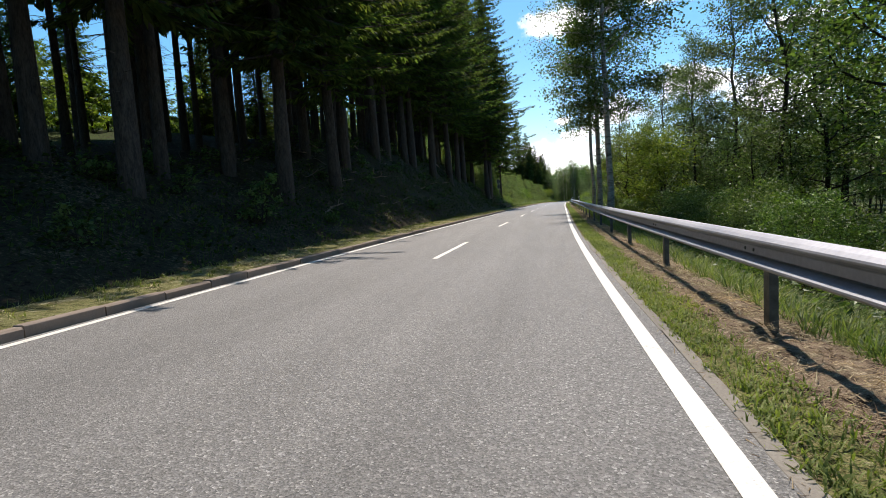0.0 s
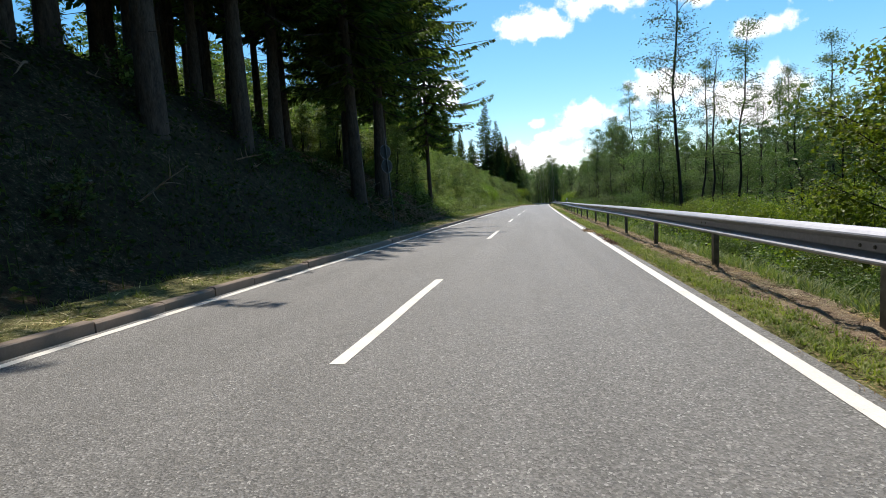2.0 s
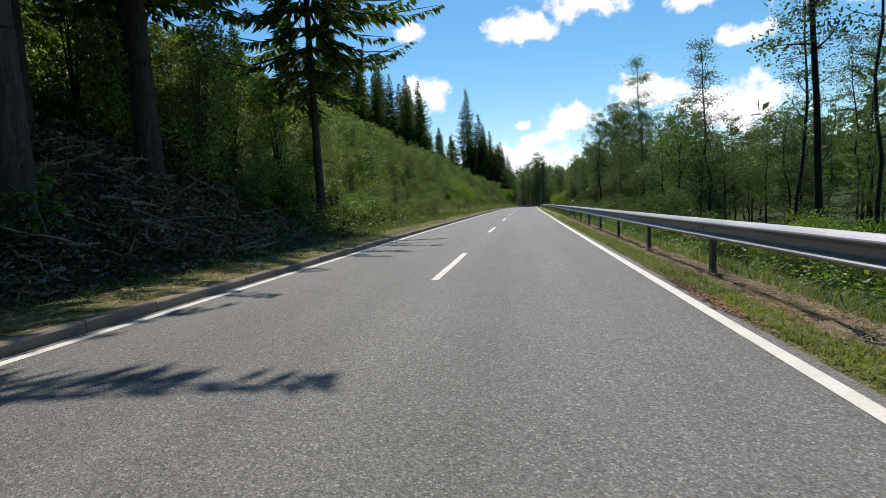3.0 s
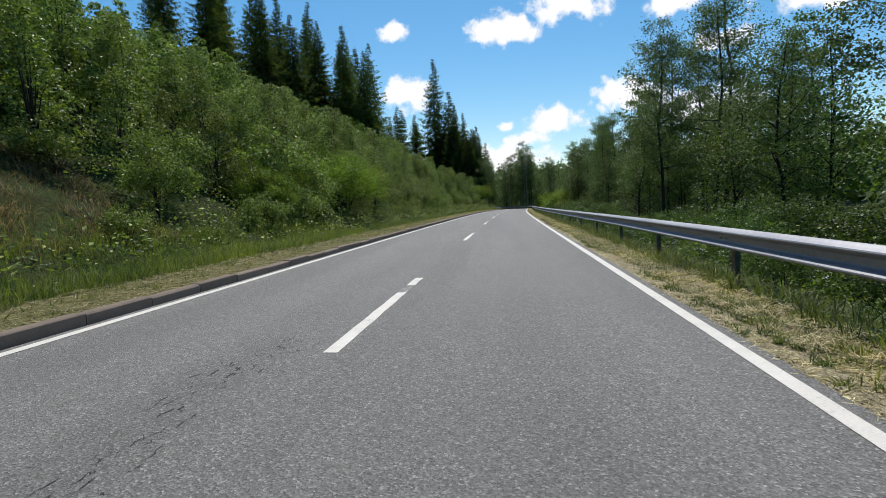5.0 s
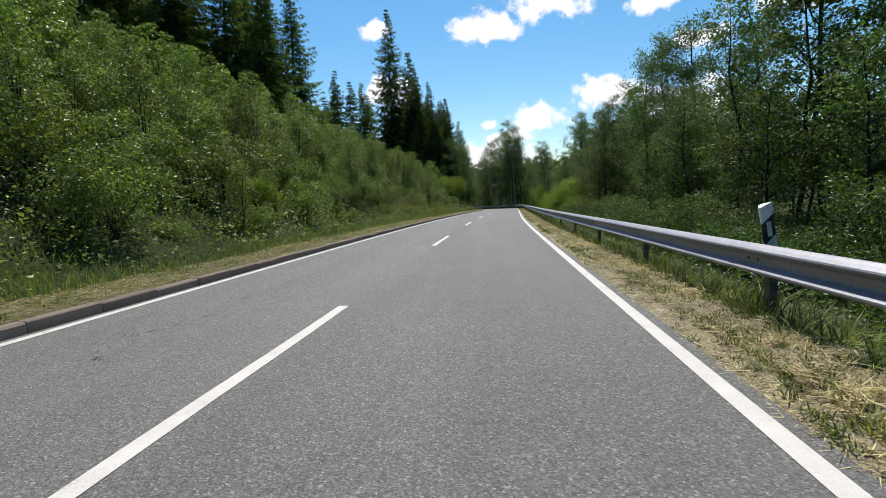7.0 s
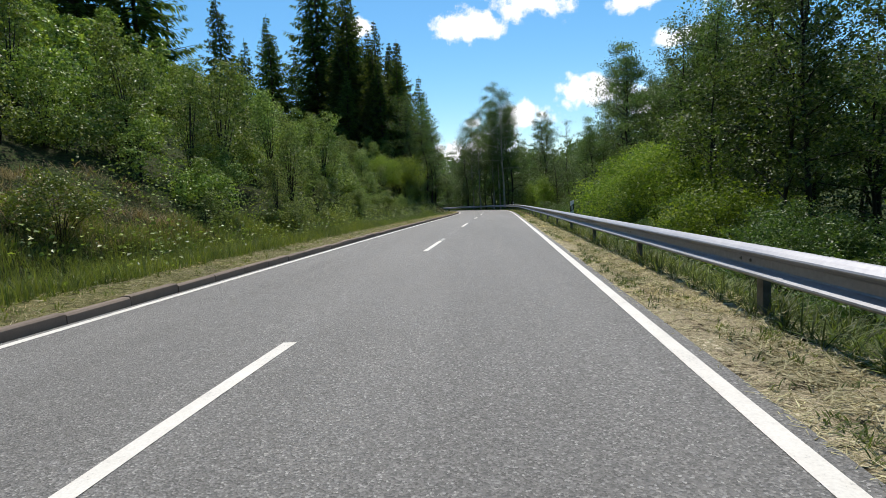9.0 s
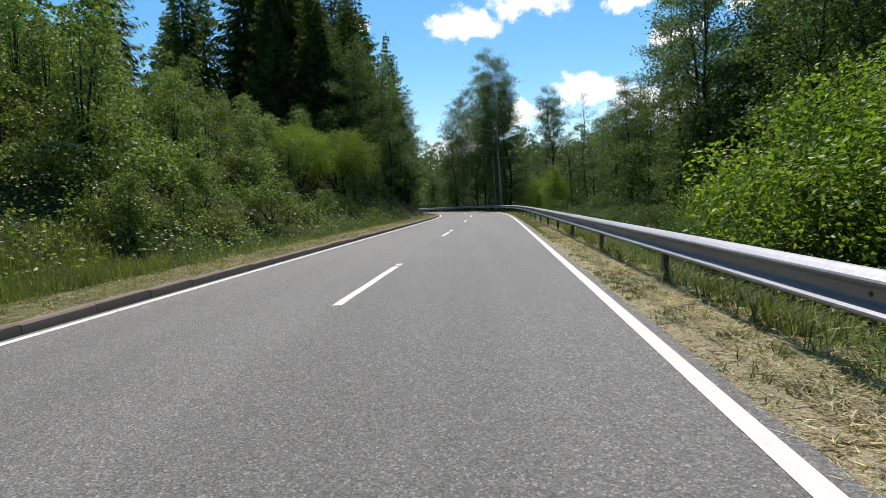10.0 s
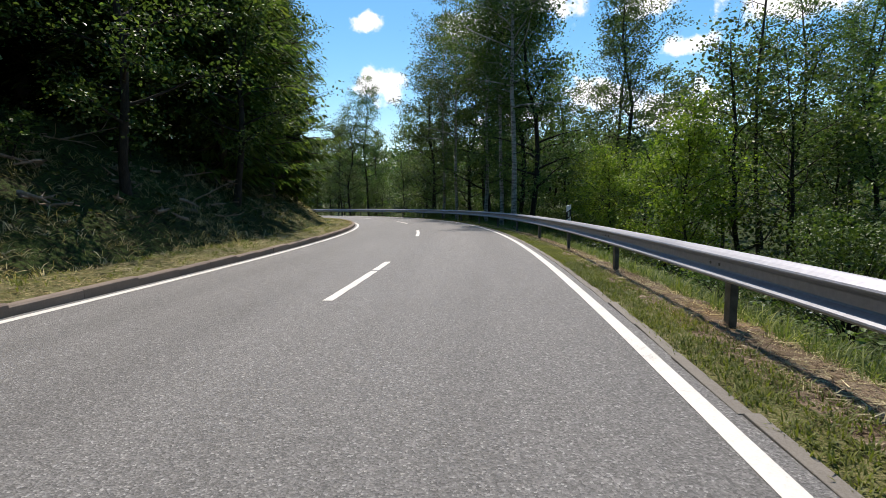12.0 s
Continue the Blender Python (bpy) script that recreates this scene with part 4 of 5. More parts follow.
for s, a, f, k in ((118.5, 7.2, 0, 1.05), (123, 7.6, 0, 0.9), (110, 7.4, 0, 0.6), (149, 7.4, 0, 0.5), (217.5, 7.6, 1, 1.0), (214, 8.8, 1, 0.85), (112, 7.6, 0, 0.6)):
    SALLOW.plant(s, -a, k, f)
for x, y, h, f in ((-13.1, 245.0, 41.5, 1), (-27.2, 223.0, 42.9, 1), (-1.0, 240.0, 23.5, 0), (-9, 243, 34, 0), (-5, 246, 28, 1), (-18, 238, 27, 0), (-4, 236, 19, 2), (-22, 232, 27, 2),
                   (-31, 212, 40, 0), (-36, 205, 46, 1), (-44, 200, 45, 1), (-40, 202, 41, 0), (-29, 217, 38, 0), (-48, 190, 44, 1), (-40, 186, 40, 0), (-52, 176, 44, 1),
                   (-22.7, 199.3, 34.5, 1), (-26, 196, 36, 0), (-29, 190, 37, 1), (-33, 195, 40, 1), (-27, 204, 35, 0), (-31, 182, 36, 0), (-36, 188, 40, 1), (-34, 176, 38, 1), (-38, 170, 40, 0), (-35, 162, 37, 1), (-42, 178, 42, 1), (-29, 257, 29, 2), (-25, 257, 31, 2), (-21, 258, 27, 2), (-33, 262, 30, 2), (-45, 168, 42, 1), (-50, 150, 41, 0), (-47, 214, 44, 1), (-12, 238, 27, 0), (-8, 234, 21, 2)):
    s, l = (float(v[0]) for v in nearest([x], [y]))
    g = float(place(s, l)[2])
    HILLTOP.plant(s, l, min(1.4, max(0.5, (h - g) / (22, 26, 18)[f])), f)
for s, a in spread_out(34, lambda: (R.uniform(226, 285), R.uniform(6.3, 17)), 2.6):      # shaded trees on the inside of the bend
    if R.random() < 0.45:
        HILLTOP.plant(s, -a, R.uniform(0.6, 0.8), R.randrange(3), sink=0.2)
    else:
        ALDER.plant(s, -a, R.uniform(0.6, 0.85), (3, 2, 0)[R.randrange(3)], sink=0.2, label="dark leafy tree overhanging the bank in shade")
for s, a, k in ((229, 6.6, 0.75), (234, 6.4, 0.7), (240, 6.2, 0.75), (246, 6.4, 0.7), (253, 6.3, 0.7), (224, 7.6, 0.7)):
    ALDER.plant(s, -a, k, 3, sink=0.2, label="dark leafy tree overhanging the bank in shade")
for s, a, k in ((233, 12, 0.8), (237, 11, 0.75), (241, 12.5, 0.8), (229, 12, 0.8), (235, 16, 0.9), (242, 16, 0.9)):
    HILLTOP.plant(s, -a, k, R.randrange(3), sink=0.2)
for s, a in spread_out(24, lambda: (R.uniform(222, 280), R.uniform(6.4, 9.5)), 1.8):
    LOWBUSH.plant(s, -a, R.uniform(0.6, 1.3), R.randrange(2))
for s, a in spread_out(70, lambda: (R.uniform(-20, 72), R.uniform(5.6, 12)), 1.6):
    LOWBUSH.plant(s, -a, R.uniform(0.5, 1.1), R.randrange(2))

# ---- planting, right of the road ----
for s, l, f, k in ((16.4, 5.0, 2, 0.95), (21.6, 4.85, 2, 0.88), (31.0, 5.05, 1, 1.0)):
    BIRCH.plant(s, l, k, f, sink=0.1)
for s, l, f, k in ((250.5, 5.9, 0, 1.1), (254, 6.4, 1, 1.0), (258, 7.0, 0, 1.0), (262, 6.5, 1, 0.95), (266, 7.5, 0, 0.95)):
    BIRCH.plant(s, l, k, f, sink=0.1, label="tall leafy birch on the outside of the bend")
for s, l, k in ((252.5, 7.6, 1.15), (256, 8.6, 1.1), (260, 8.4, 1.2), (264, 9.4, 1.1), (268, 8.0, 1.1)):
    ALDER.plant(s, l, k, 3, sink=0.2, label="tall leafy alder on the outside of the bend")
for s, l in spread_out(66, lambda: (R.uniform(-28, 44), 11 + 25 * R.random()), 2.9):
    (ALDER if l < 19 else ALDER_LIGHT).plant(s, l, R.uniform(0.75, 1.08), R.randrange(4), sink=0.2)
for s, l in spread_out(16, lambda: (R.uniform(48, 104), R.uniform(12, 34)), 4.0):
    SLENDER.plant(s, l, R.uniform(0.7, 0.95), R.randrange(3), sink=0.2)
for s, l in spread_out(48, lambda: (R.uniform(44, 110), R.uniform(16, 38)), 2.4):
    ALDER.plant(s, l, R.uniform(0.4, 0.65), R.choice((0, 2, 3)), sink=0.2, label="smaller alder in the valley thicket")
SLENDER.plant(73.2, 11.9, 1.05, 1)
SLENDER.plant(74, 14.4, 1.0, 2)
SLENDER.plant(136.8, 18.7, 1.25, 1)
for s, l in spread_out(16, lambda: (R.uniform(208, 233), R.uniform(15, 25)), 2.6):
    ALDER.plant(s, l, R.uniform(0.8, 1.0), R.choice((0, 1, 3)), sink=0.2)
SLENDER.plant(242, 13.2, 1.0, 2, tilt=(0, 2))
SLENDER.plant(245, 20.7, 1.0, 0)
for s, l in spread_out(110, lambda: (R.uniform(100, 250), 12.0 + 24 * R.random() ** 1.15), 2.5):
    if 231 < s < 252:
        if l < 14:
            continue
        ALDER.plant(s, l, R.uniform(0.62, 0.9), 3, sink=0.2)
        continue
    (ALDER if l < 18 else ALDER_LIGHT).plant(s, l, R.uniform(0.75, 1.05) * (0.62 if s < 128 else 0.8 if l < 13 else 1.05 if 140 < s < 232 else 0.9), R.randrange(4), sink=0.2)
for s, l in spread_out(75, lambda: (R.uniform(250, 335), 7.5 + 30 * R.random()), 2.6):
    (ALDER if l < 15 else ALDER_LIGHT).plant(s, l, R.uniform(0.7, 1.0), R.randrange(4), sink=0.2)
for s, l in spread_out(318, lambda: (R.uniform(-10, 272), 5.75 + 6.0 * R.random() ** 1.2), 1.4):
    if 233 < s < 252 and l > 6.6:
        continue
    THICKET.plant(s, l, R.uniform(0.75, 1.15) * (0.4 if l < 6.5 else 0.5 if l < 7.6 else 0.62 if l < 9 else 0.85) * (0.7 if 44 < s < 90 else 1.0), R.choice((0, 2) if l < 6.8 else (0, 1, 3)))
for s, l in spread_out(70, lambda: (R.uniform(92, 300), R.uniform(11.0, 17)), 2.2):
    SAPLING.plant(s, l, R.uniform(0.75, 1.2), R.randrange(2))
for s, l in spread_out(14, lambda: (R.uniform(-14, 44), R.uniform(11.0, 17)), 2.2):
    SAPLING.plant(s, l, R.uniform(0.7, 1.1), R.randrange(2))
for s, l, f, k in ((27, 9, 0, 1.0), (34, 8.0, 1, 0.85), (38, 9.6, 0, 0.95), (44, 8.6, 0, 0.7), (239, 9.0, 0, 0.72), (242, 9.8, 1, 0.6), (245, 8.8, 0, 0.66), (248, 9.5, 1, 0.55)):
    MAPLE.plant(s, l, k, f)
for s, l, f, k in ((197, 9.6, 1, 1.5), (192.5, 9.4, 1, 1.3), (204, 10.0, 1, 1.0), (187, 9.8, 0, 1.2), (52, 8.2, 0, 0.8), (55.5, 9.8, 0, 0.9), (59, 8.8, 0, 0.75), (63, 10.4, 1, 0.7), (67, 9.0, 0, 0.8), (71, 10.6, 0, 0.85), (47, 9.2, 1, 0.75), (76, 9.4, 0, 0.7), (152, 9.5, 0, 0.5)):
    SALLOW.plant(s, l, k, f)


# distant woods on the valley sides
def far_tree(rng, h, r, n):
    u = rng.normal(size=(n, 3))
    u /= np.linalg.norm(u, axis=1, keepdims=True)
    rad = rng.uniform(0.55, 1.0, n)[:, None] * (1 + 0.25 * np.sin(u[:, :1] * 5 + rng.uniform(0, 6)) * np.cos(u[:, 1:2] * 4))
    return u * rad * [r, r, h * 0.42] + [0, 0, h * 0.56]


rng = np.random.default_rng(77)
wood_b = Build()
count = 0
while count < 1300:
    x, y = (rng.uniform(20, 300), rng.uniform(-40, 540)) if rng.uniform() < 0.75 else (rng.uniform(-170, 40), rng.uniform(285, 540))
    s, l = (float(v[0]) for v in nearest([x], [y]))
    if abs(l) < 33:
        continue
    h = rng.uniform(11, 18)
    c = far_tree(rng, h, h * rng.uniform(0.2, 0.3), 120)
    base = place(s, l)
    leaves(wood_b, c + [x, y, base[2]], 1.0, rng, 0.3)
    count += 1
woods = new("far_woods", wood_b.mesh("far_woods", LEAF_ALDER))
tagged(woods, "distant mixed woods on the valley sides", "woods", kind="stuff")


# ---- grass, weeds and hay ----
def blades(name, n, srange, draw_l, length, width, lean, mat, label, category, seed, lift=0.0, base=None, patch=0.0, clump=0, heap=0.0):
    """Thin blades standing or lying along a band beside the road."""
    rng = np.random.default_rng(seed)
    s = rng.uniform(srange[0], srange[1], n)
    l = draw_l(rng, n)
    if clump:                              # blades gathered in tufts
        k = rng.integers(0, n // clump, n)
        s, l = s[k] + rng.normal(size=n) * 0.035, l[k] + rng.normal(size=n) * 0.03
    if patch:
        keep = wob(s, l * 2, 0.8, seed) + rng.normal(size=n) * 0.35 > patch - 1
        s, l = s[keep], l[keep]
        n = len(s)
    if base is None:
        p = place(s, l, lift)
    else:
        p = along(s, l, base(l) + lift)
    if heap:                               # swept into little heaps
        p[:, 2] += heap * np.clip(wob(s, l, 6.0, seed) + 0.5 * wob(s, l, 14.0, seed), 0, 1.5) * rng.uniform(0.3, 1.0, n)
    az = rng.uniform(0, 6.283, n)
    ln = length * rng.uniform(0.45, 1.3, n)
    tilt = np.clip(rng.normal(lean, 0.22, n), 0.02, 1.5)
    d = np.stack([np.cos(az) * np.sin(tilt), np.sin(az) * np.sin(tilt), np.cos(tilt)], 1)
    side = np.stack([-np.sin(az), np.cos(az), rng.normal(size=n) * 0.3], 1) * (width * rng.uniform(0.6, 1.4, n))[:, None]
    mid = p + d * (ln * 0.55)[:, None]
    tip = p + d * ln[:, None] + np.stack([np.cos(az), np.sin(az), -0.8 * np.ones(n)], 1) * (ln * 0.22)[:, None] * (np.sin(tilt))[:, None]
    if lean > 1.2:                         # lying stalks: plain slivers
        v = np.stack([p - side * 0.6, p + side * 0.6, tip], 1).reshape(-1, 3)
        ob = new(name, Build().add(v, np.arange(n)[:, None] * 3 + [[0, 1, 2]]).mesh(name, mat))
        return tagged(ob, label, category, kind="stuff")
    v = np.stack([p - side * 0.6, p + side * 0.6, mid + side * 0.8, tip, mid - side * 0.8], 1).reshape(-1, 3)
    i = np.arange(n)[:, None] * 5
    b = Build().add(v, np.concatenate([i + [[0, 1, 2]], i + [[0, 2, 4]], i + [[4, 2, 3]]]))
    ob = new(name, b.mesh(name, mat))
    return tagged(ob, label, category, kind="stuff")


def right_z(l):
    return np.interp(l, R_OFF, R_H)


def left_z(l):
    return np.interp(-l, [3.10, 3.3, 3.55, 3.8, 4.1, 4.4, 4.8], [0.105, 0.115, 0.125, 0.135, 0.14, 0.13, 0.10])


uni = lambda a, b: (lambda rng, n: rng.uniform(a, b, n))
blades("hay", 190000, (86, 206), lambda rng, n: 3.4 + 0.85 * rng.uniform(0, 1, n) ** 1.2, 0.11, 0.006, 1.30, STRAW, "pale dry mown hay lying on the verge", "hay", 1, 0.010, right_z, 0.55, 0, 0.10)
blades("hay", 50000, (-10, 90), uni(3.65, 4.6), 0.10, 0.006, 1.30, STRAW, "wisps of pale hay on the brown verge", "hay", 16, 0.012, right_z, 0.95, 0, 0.07)
blades("hay", 70000, (-14, 88), uni(3.6, 4.5), 0.12, 0.006, 1.36, CHAFF, "dry mown hay lying on brown soil", "hay", 2, 0.015, right_z, 0.7, 0, 0.05)
blades("hay", 30000, (203, 256), uni(3.7, 4.6), 0.10, 0.006, 1.30, STRAW, "wisps of pale hay under the guard rail", "hay", 17, 0.012, right_z, 0.9, 0, 0.07)
blades("hay", 44000, (203, 262), uni(3.7, 4.6), 0.12, 0.006, 1.36, CHAFF, "dry mown hay lying under the guard rail", "hay", 3, 0.015, right_z, 0.6, 0, 0.05)
blades("hay", 95000, (66, 262), lambda rng, n: -3.15 - 1.15 * rng.uniform(0, 1, n) ** 1.3, 0.12, 0.006, 1.34, STRAW, "pale dry mown hay behind the kerb", "hay", 4, 0.012, left_z, 0.5, 0, 0.09)
blades("hay", 26000, (-14, 70), uni(-4.2, -3.15), 0.18, 0.008, 1.40, STRAW, "dry grass behind the kerb in dappled shade", "hay", 5, 0.012, left_z, 0.9)
blades("short_grass", 100000, (-14, 90), lambda rng, n: 3.24 + 0.44 * rng.uniform(0, 1, n) ** 1.3, 0.065, 0.005, 0.7, LAWN, "short green grass along the road edge", "grass", 6, 0.0, right_z, 0.45, 6)
blades("short_grass", 50000, (90, 205), uni(3.2, 3.75), 0.07, 0.005, 0.75, GRASS, "dull green tufts between the hay and the asphalt", "grass", 7, 0.0, right_z, 1.0, 22)
blades("short_grass", 60000, (84, 138), uni(3.4, 4.6), 0.09, 0.005, 0.8, LAWN, "yellow-green grass growing through the hay", "grass", 18, 0.0, right_z, 0.85, 10)
blades("short_grass", 30000, (138, 205), uni(3.5, 4.6), 0.09, 0.005, 0.8, LAWN, "green tufts growing through the hay", "grass", 19, 0.0, right_z, 1.15, 18)
blades("short_grass", 95000, (203, 262), uni(3.25, 3.85), 0.06, 0.005, 0.7, LAWN, "short green grass beside the edging stones", "grass", 8, 0.0, right_z, 0.45, 6)
blades("short_grass", 80000, (-14, 262), lambda rng, n: -4.75 + 1.45 * rng.uniform(0, 1, n) ** 1.5, 0.10, 0.006, 0.7, LAWN, "green tufts on the verge behind the kerb", "grass", 9, 0.0, left_z, 0.8, 12)
blades("tall_grass", 90000, (70, 224), lambda rng, n: -4.0 - 3.4 * rng.uniform(0, 1, n) ** 1.4, 0.36, 0.006, 0.45, GRASS, "lush tall grass at the foot of the slope", "grass", 10, 0.0, None, 0.75)
below = lambda l: np.where(l < 5.0, right_z(l), -0.16 - 0.34 * (l - 4.3))
for a0, a1, start, n, seed in ((-14, 87, 4.36, 55000, 11), (87, 203, 3.98, 60000, 31), (203, 262, 4.4, 34000, 32)):
    blades("tall_grass", n, (a0, a1), lambda rng, m: start + 2.3 * rng.uniform(0, 1, m) ** 1.3, 0.30, 0.006, 0.6, GRASS, "tall green grass below the guard rail", "grass", seed, 0.0, below, 0.55, 10)
    blades("tall_grass", n // 2, (a0, a1), lambda rng, m: start + 2.6 * rng.uniform(0, 1, m), 0.34, 0.006, 1.0, LAWN, "pale green grass lying below the guard rail", "grass", seed + 40, 0.0, below, 0.7, 8)
blades("hay", 24000, (84, 206), lambda rng, n: 3.10 + 0.22 * rng.uniform(0, 1, n) ** 0.6, 0.07, 0.005, 1.42, STRAW, "hay blown over the asphalt edge", "hay", 26, 0.004, lambda l: 0.0 * l, 0.6)
blades("hay", 12000, (-10, 84), lambda rng, n: 3.10 + 0.2 * rng.uniform(0, 1, n) ** 0.6, 0.06, 0.005, 1.42, CHAFF, "chaff blown over the asphalt edge", "hay", 27, 0.004, lambda l: 0.0 * l, 0.8)
blades("tall_grass", 36000, (172, 196), uni(-7.0, -4.1), 0.42, 0.005, 0.4, LAWN, "lush bright green grass in a gap of the bushes", "grass", 28, 0.0, None, 0.35)
blades("tall_grass", 18000, (97, 112), uni(-6.6, -4.1), 0.36, 0.005, 0.4, LAWN, "lush bright green grass in a gap of the bushes", "grass", 29, 0.0, None, 0.5)
blades("dry_stalks", 16000, (97.5, 104), uni(-11.0, -6.2), 0.32, 0.006, 0.75, CHAFF, "withered brown grass on the open slope", "grass", 12, 0.0, None, 0.7)
blades("dry_stalks", 16000, (174.5, 182), uni(-10.2, -6.2), 0.32, 0.006, 0.75, CHAFF, "withered brown grass on the open slope", "grass", 13, 0.0, None, 0.7)
blades("dry_stalks", 50000, (222, 264), lambda rng, n: -4.3 - 3.4 * rng.uniform(0, 1, n) ** 1.3, 0.22, 0.006, 0.95, STRAW, "withered pale grass at the foot of the shaded bank", "grass", 14, 0.0, None, 0.75, 12)
# blades coloured darker to deepen the shade under the spruces
blades("dark_grass", 14000, (-16, 72), uni(-8.0, -4.5), 0.35, 0.008, 0.5, LEAF_SHADE, "grass and weeds with the bank's shade in their colour", "grass", 15, 0.0, None, 0.7)


OPEN = (98, 103, 175, 181)                 # gaps in the bushes with dry grass


def weeds(name, n, srange, lrange, size, height, mat, label, seed):
    rng = np.random.default_rng(seed)
    m = n // 14
    s0, l0 = rng.uniform(*srange, m), rng.uniform(*lrange, m)
    k = rng.integers(0, m, n)
    s, l = s0[k] + rng.normal(size=n) * 0.28, l0[k] + rng.normal(size=n) * 0.28
    keep = ~((l < -6.4) & (l > -12) & (((s > OPEN[0]) & (s < OPEN[1])) | ((s > OPEN[2]) & (s < OPEN[3]))))
    s, l, k, n = s[keep], l[keep], k[keep], int(keep.sum())
    c = place(s, l, 0.04)
    c[:, 2] += height * rng.uniform(0, 1, n) ** 1.3 * rng.uniform(0.3, 1.0, m)[k]
    b = Build()
    leaves(b, c, size, rng, 0.6)
    return tagged(new(name, b.mesh(name, mat)), label, "undergrowth", kind="stuff")


weeds("undergrowth", 50000, (68, 228), (-9.5, -4.8), 0.062, 1.2, LEAF_SHRUB, "low leafy weeds covering the slope", 21)
weeds("undergrowth", 30000, (-20, 74), (-11, -4.9), 0.075, 0.6, LEAF_SHADE, "low leafy weeds with the bank's shade in their colour", 22)
weeds("undergrowth", 90000, (-20, 300), (5.3, 10), 0.055, 0.7, LEAF_ALDER, "brambles and weeds below the road", 23)
weeds("undergrowth", 50000, (44, 112), (6.2, 13), 0.055, 1.5, LEAF_BRIGHT, "bright green nettles and young growth below the road", 24)
weeds("undergrowth", 9000, (222, 285), (-13, -5.2), 0.08, 0.6, LEAF_SHADE, "low leafy weeds with the bank's shade in their colour", 25)


# white umbels among the weeds
rng = np.random.default_rng(41)
fb = Build()
for s0, s1, l0, l1, n in ((96, 112, 5.3, 7.2, 60), (128, 142, 5.2, 7.0, 50), (92, 100, -6.4, -5.0, 30), (150, 200, 5.6, 7.5, 40), (228, 240, 5.6, 7.5, 20)):
    for s, l in zip(rng.uniform(s0, s1, n), rng.uniform(l0, l1, n)):
        c = place(s, l, rng.uniform(0.4, 0.75)) + rng.normal(size=(14, 3)) * [0.045, 0.045, 0.012]
        leaves(fb, c, 0.026, rng, 0.9, 0.0, 1.0)
tagged(new("white_flowers", fb.mesh("white_flowers", PETAL)), "small white flower umbels among the weeds", "flowers", kind="stuff")

# soil and crumbs washed over the road edge
rng = np.random.default_rng(43)
for s0, l0, ln, w in ((49.8, 3.04, 1.3, 0.10), (47.5, 3.12, 0.9, 0.05), (45.4, 3.1, 1.4, 0.06), (58.5, 3.14, 2.0, 0.05), (118.0, 3.2, 2.5, 0.05)):
    n = int(5200 * ln * w / 0.1)
    s = s0 + rng.normal(size=n) * ln * 0.30
    l = l0 + rng.normal(size=n) * w * (0.5 + 0.5 * np.abs(np.sin(s * 5.0 + s0))) + 0.06
    b = Build()
    leaves(b, along(s, l, rng.uniform(0.006, 0.022, n)), 0.016, rng, 0.9, 0.0, 1.3, 0.25)
    tagged(new("soil_crumbs", b.mesh("soil_crumbs", CHIPS)), "brown soil and crumbs washed over the road edge", "soil", kind="stuff")


# ---- brushwood on the bank ----
STICKS = []
for k in range(12):
    rng = np.random.default_rng(300 + k)
    b = Build()
    ln = (0.35, 0.5, 0.7, 0.9, 1.3, 0.4)[k % 6]
    r = (0.012, 0.016, 0.024, 0.032, 0.042, 0.055)[(k * 5) % 6]
    pth = bend_path(rng, (0, 0, 0), (1, 0, 0), ln, 6, 0.09)
    tube(b, pth, np.linspace(r, r * 0.35, 7), 6)
    for q in (2, 3, 4):
        tube(b, bend_path(rng, pth[q], (0.6, rng.normal(), rng.normal()), ln * 0.35, 3, 0.2), np.linspace(r * 0.5, 0.004, 4), 4)
    STICKS.append(b.mesh("branch", (STICK, DEADWOOD, STICK)[k % 3], True))


def brush_heap(s0, s1, a0, a1, n, seed, high=0.45):
    rng = np.random.default_rng(seed)
    heap = new("brushwood_heap")
    tagged(heap, "heap of dead branches and uprooted roots on the bank", "brushwood")
    for _ in range(n):
        s, a = rng.uniform(s0, s1), rng.uniform(a0, a1)
        o = part("branch", STICKS[rng.integers(0, 12)], heap)
        o.matrix_world = Matrix.Translation(place(s, -a, rng.uniform(0.0, high))) @ Euler((rng.uniform(0, 6.28), rng.uniform(-0.5, 0.35), rng.uniform(0, 6.28))).to_matrix().to_4x4()


brush_heap(57.0, 67.0, 4.9, 9.0, 290, 31, 0.3)
rng = np.random.default_rng(47)
cb = Build()
n = 16000
s, a = rng.uniform(55, 68, n), 4.8 + 5.2 * rng.uniform(0, 1, n) ** 1.2
leaves(cb, place(s, -a, 0.03) + np.stack([np.zeros(n), np.zeros(n), rng.uniform(0, 0.12, n)], 1), 0.06, rng, 0.5, 0, 2.4, 0.8)
tagged(new("wood_chips", cb.mesh("wood_chips", CHIPS)), "torn bark and wood chips strewn over the bank", "debris", kind="stuff")
brush_heap(8, 50, 6.0, 12.0, 110, 32, 0.15)
brush_heap(227, 244, 5.4, 8.0, 80, 33, 0.25)


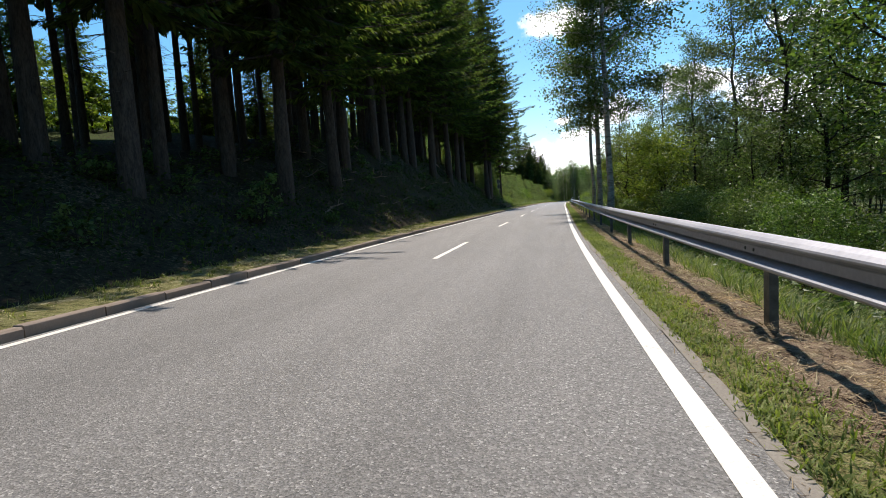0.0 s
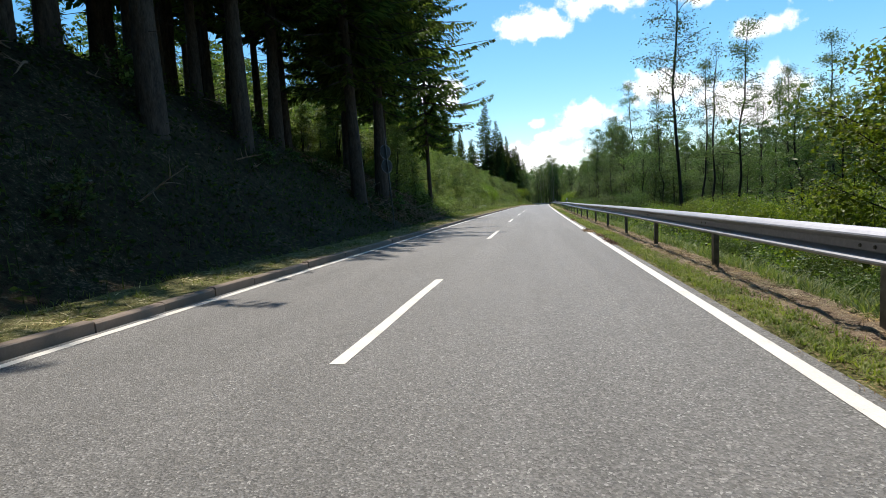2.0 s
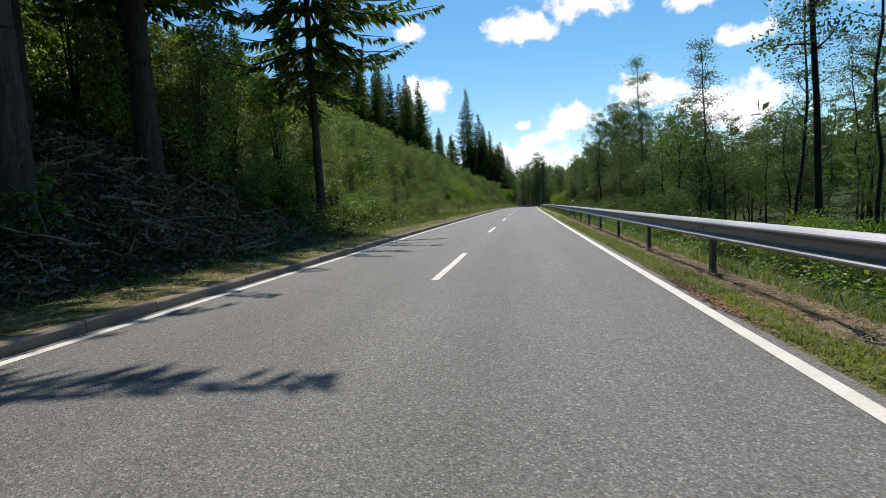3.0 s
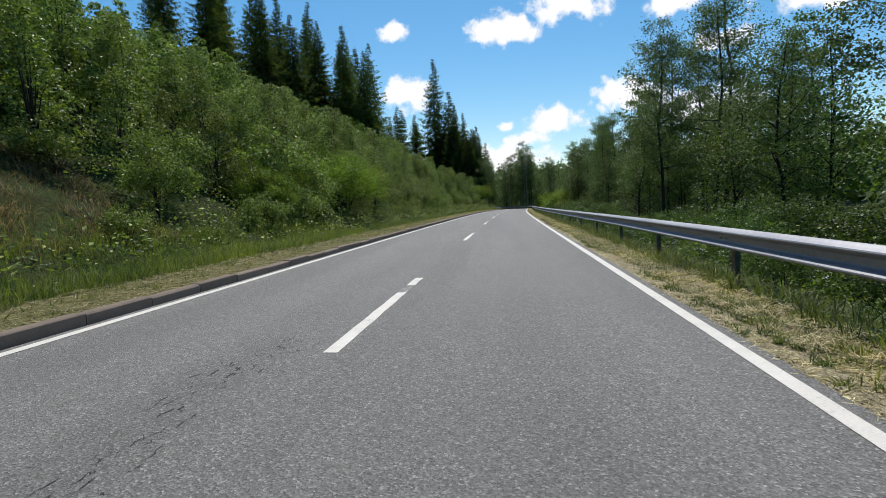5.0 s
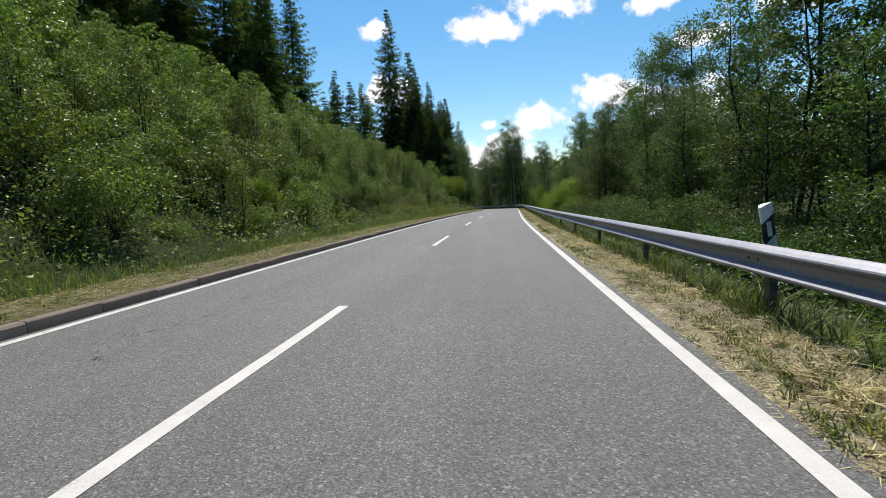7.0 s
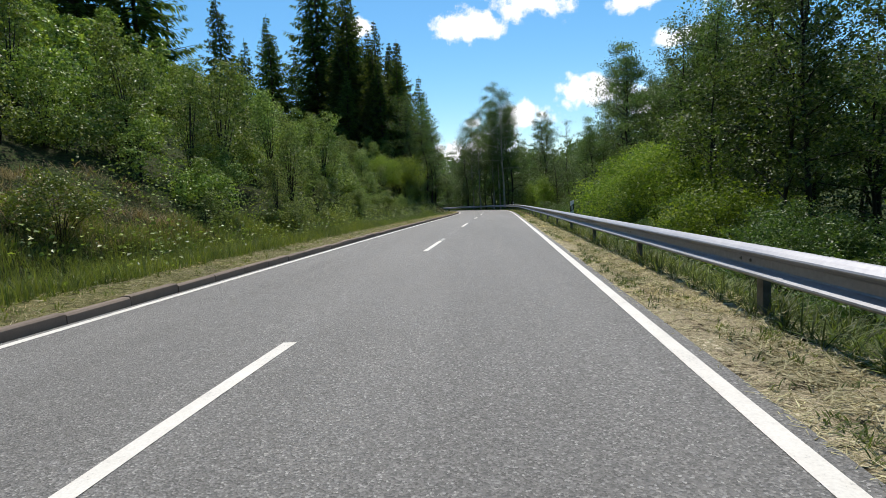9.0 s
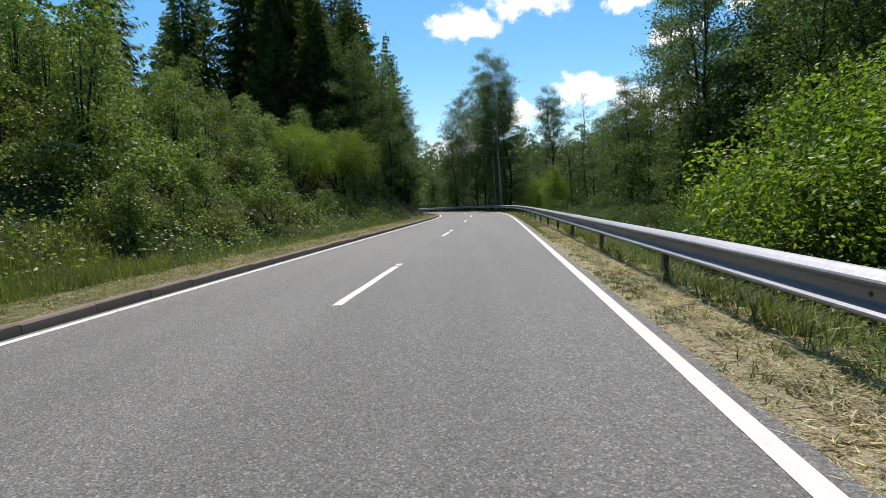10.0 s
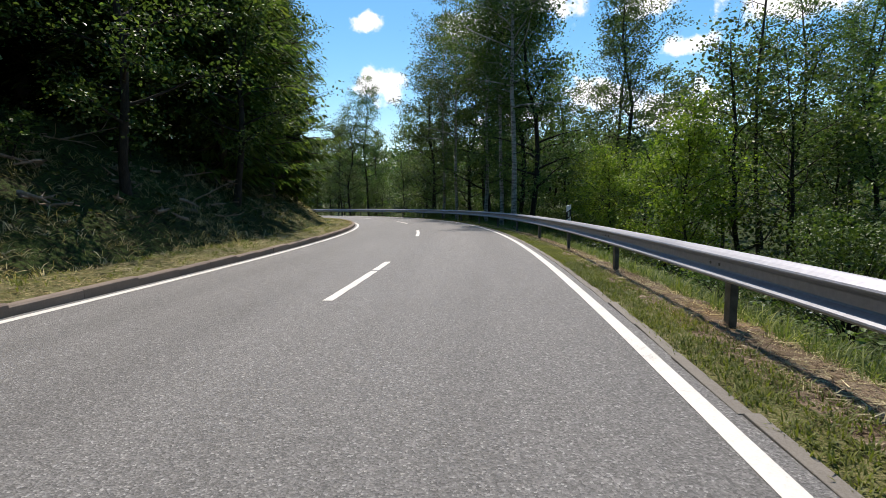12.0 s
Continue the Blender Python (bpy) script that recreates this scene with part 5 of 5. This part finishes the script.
# ---- road sign seen from behind ----
def road_sign(s, l):
    top = new("road_sign")
    tagged(top, "two round road signs on a thin grey steel pole", "road sign")
    b = Build()
    tube(b, [(0, 0, -0.3), (0, 0, 4.1)], [0.03, 0.03], 10)
    b.add([(0.03 * math.cos(k * 0.628), 0.03 * math.sin(k * 0.628), 4.1) for k in range(10)], [list(range(10))])
    part("pole", b.mesh("pole", POSTS, True), top)
    for z in (2.85, 3.48):
        d = Build()
        n = 28
        ang = np.arange(n) * 2 * math.pi / n
        rings = [(0.0, 0.02), (0.285, 0.02), (0.30, 0.03), (0.30, 0.045), (0.292, 0.045)]
        v = np.concatenate([np.stack([r * np.cos(ang), np.full(n, 0.02 + y), z + r * np.sin(ang)], 1) for r, y in rings[1:]])
        d.add(v, grid_faces(4, n, True))
        d.add(v[:n], [list(range(n))])
        plate = part("plate", d.mesh("plate", BLACK), top, "dark back of a round sign")
        # brighter steel ring added to stand for the sunlit edge of the plate
        r_ = Build()
        tube(r_, np.stack([0.298 * np.cos(ang), np.full(n, 0.055), z + 0.298 * np.sin(ang)], 1)[list(range(n)) + [0]], np.full(n + 1, 0.011), 6)
        part("rim", r_.mesh("rim", STEEL, True), plate, "steel rim, brighter than the plate to give it a lit edge")
        c = Build()
        box(c, (-0.045, -0.035, z - 0.03), (0.045, 0.06, z + 0.03), 0.006)
        part("clamp", c.mesh("clamp", POSTS), plate)
    th = float(np.interp(s, SG2, TH2))
    top.matrix_world = Matrix.Translation(place(s, l)) @ Matrix.Rotation(th + 1.0, 4, 'Z') @ Matrix.Rotation(radians(-4), 4, 'Y')


road_sign(55.0, -4.85)


# ---- cracks in the asphalt ----
CRACK, nt, p = material("crack_tar", 0.9, 0, 0.2)
a = tex(nt, 30, 4, 0.7)
nt.links.new(ramp(nt, a.outputs["Fac"], [(0.3, grey(0.03)), (0.7, grey(0.085))]), p.inputs["Base Color"])
rng = np.random.default_rng(8)
for s0, l0, ln, drift in ((4.2, 0.6, 1.6, 0.05), (6.6, 0.95, 2.6, -0.12), (93.6, -0.5, 2.8, 0.0), (110.6, 0.75, 0.9, 0.05), (113.5, 0.6, 3.2, 0.03), (114.0, 0.1, 2.6, 0.1), (116.2, 0.45, 2.4, 0.1), (174.0, -2.0, 5.0, 0.04),
                          (30.0, -0.9, 2.0, 0.1), (208, 0.4, 3.0, -0.1), (216.5, -0.8, 2.2, 0.1), (219.5, 0.9, 1.6, 0.05), (150, 0.8, 3, 0.05), (134, -1.6, 4, 0.02)):
    b = Build()
    for _ in range(int(ln * 34)):             # short broken bits round a wandering line
        q = rng.uniform(0, ln)
        n = rng.integers(4, 9)
        d = rng.normal(0, 0.7) if rng.uniform() < 0.7 else rng.uniform(0, 3)
        step = np.linspace(0, rng.uniform(0.03, 0.17), n)
        s = s0 + q + step * math.cos(d) + rng.normal(size=n) * 0.010
        l = l0 + drift * q + 0.10 * math.sin(q * 3 + s0) + rng.normal() * 0.10 + step * math.sin(d) * 0.6 + np.cumsum(rng.normal(size=n) * 0.010)
        w = rng.uniform(0.0015, 0.0048) * np.sin(np.linspace(0.3, 2.84, n)) * rng.uniform(0.5, 1.5, n)
        b.add(np.stack([along(s, l - w, 0.003), along(s, l + w, 0.003)], 1).reshape(-1, 3), grid_faces(n, 2))
    ob = new("road_crack", b.mesh("road_crack", CRACK))
    tagged(ob, "dark crack in the asphalt surface", "crack", "road cracks", "structure")

# ---- kerb and edging, stone by stone ----
kerb = new("kerb")
tagged(kerb, "dark weathered concrete kerb along the road edge", "kerb", kind="structure")
kb = []
for k in range(3):
    b = Build()
    box(b, (-0.15, 0.006, -0.25), (0.0, 0.994, 0.122 - 0.004 * k), 0.014 + 0.005 * k)
    kb.append(b.mesh("kerb_stone", KERB))
rng = np.random.default_rng(3)
for i in range(292):
    s = -18.0 + i
    p0, p1 = along(s, -2.985), along(s + 1, -2.985)
    th = math.atan2(-(p1[0] - p0[0]), p1[1] - p0[1])
    o = part("kerb_stone", kb[i % 3], kerb)
    o.matrix_world = Matrix.Translation(p0 + [rng.normal() * 0.004, 0, rng.normal() * 0.005]) @ Matrix.Rotation(th + rng.normal() * 0.004, 4, 'Z')
edging = new("edging")
tagged(edging, "flush concrete edging stones beside the asphalt", "edging", kind="structure")
b = Build()
box(b, (0.0, 0.006, -0.2), (0.085, 0.994, 0.003), 0.003)
eb = b.mesh("edging_stone", SLAB)
for s in list(range(-16, 3)) + list(range(203, 275)):
    p0, p1 = along(s, 3.155), along(s + 1, 3.155)
    th = math.atan2(-(p1[0] - p0[0]), p1[1] - p0[1])
    o = part("edging_stone", eb, edging)
    o.matrix_world = Matrix.Translation(p0 + [rng.normal() * 0.005, 0, abs(rng.normal()) * 0.002]) @ Matrix.Rotation(th + rng.normal() * 0.006, 4, 'Z')
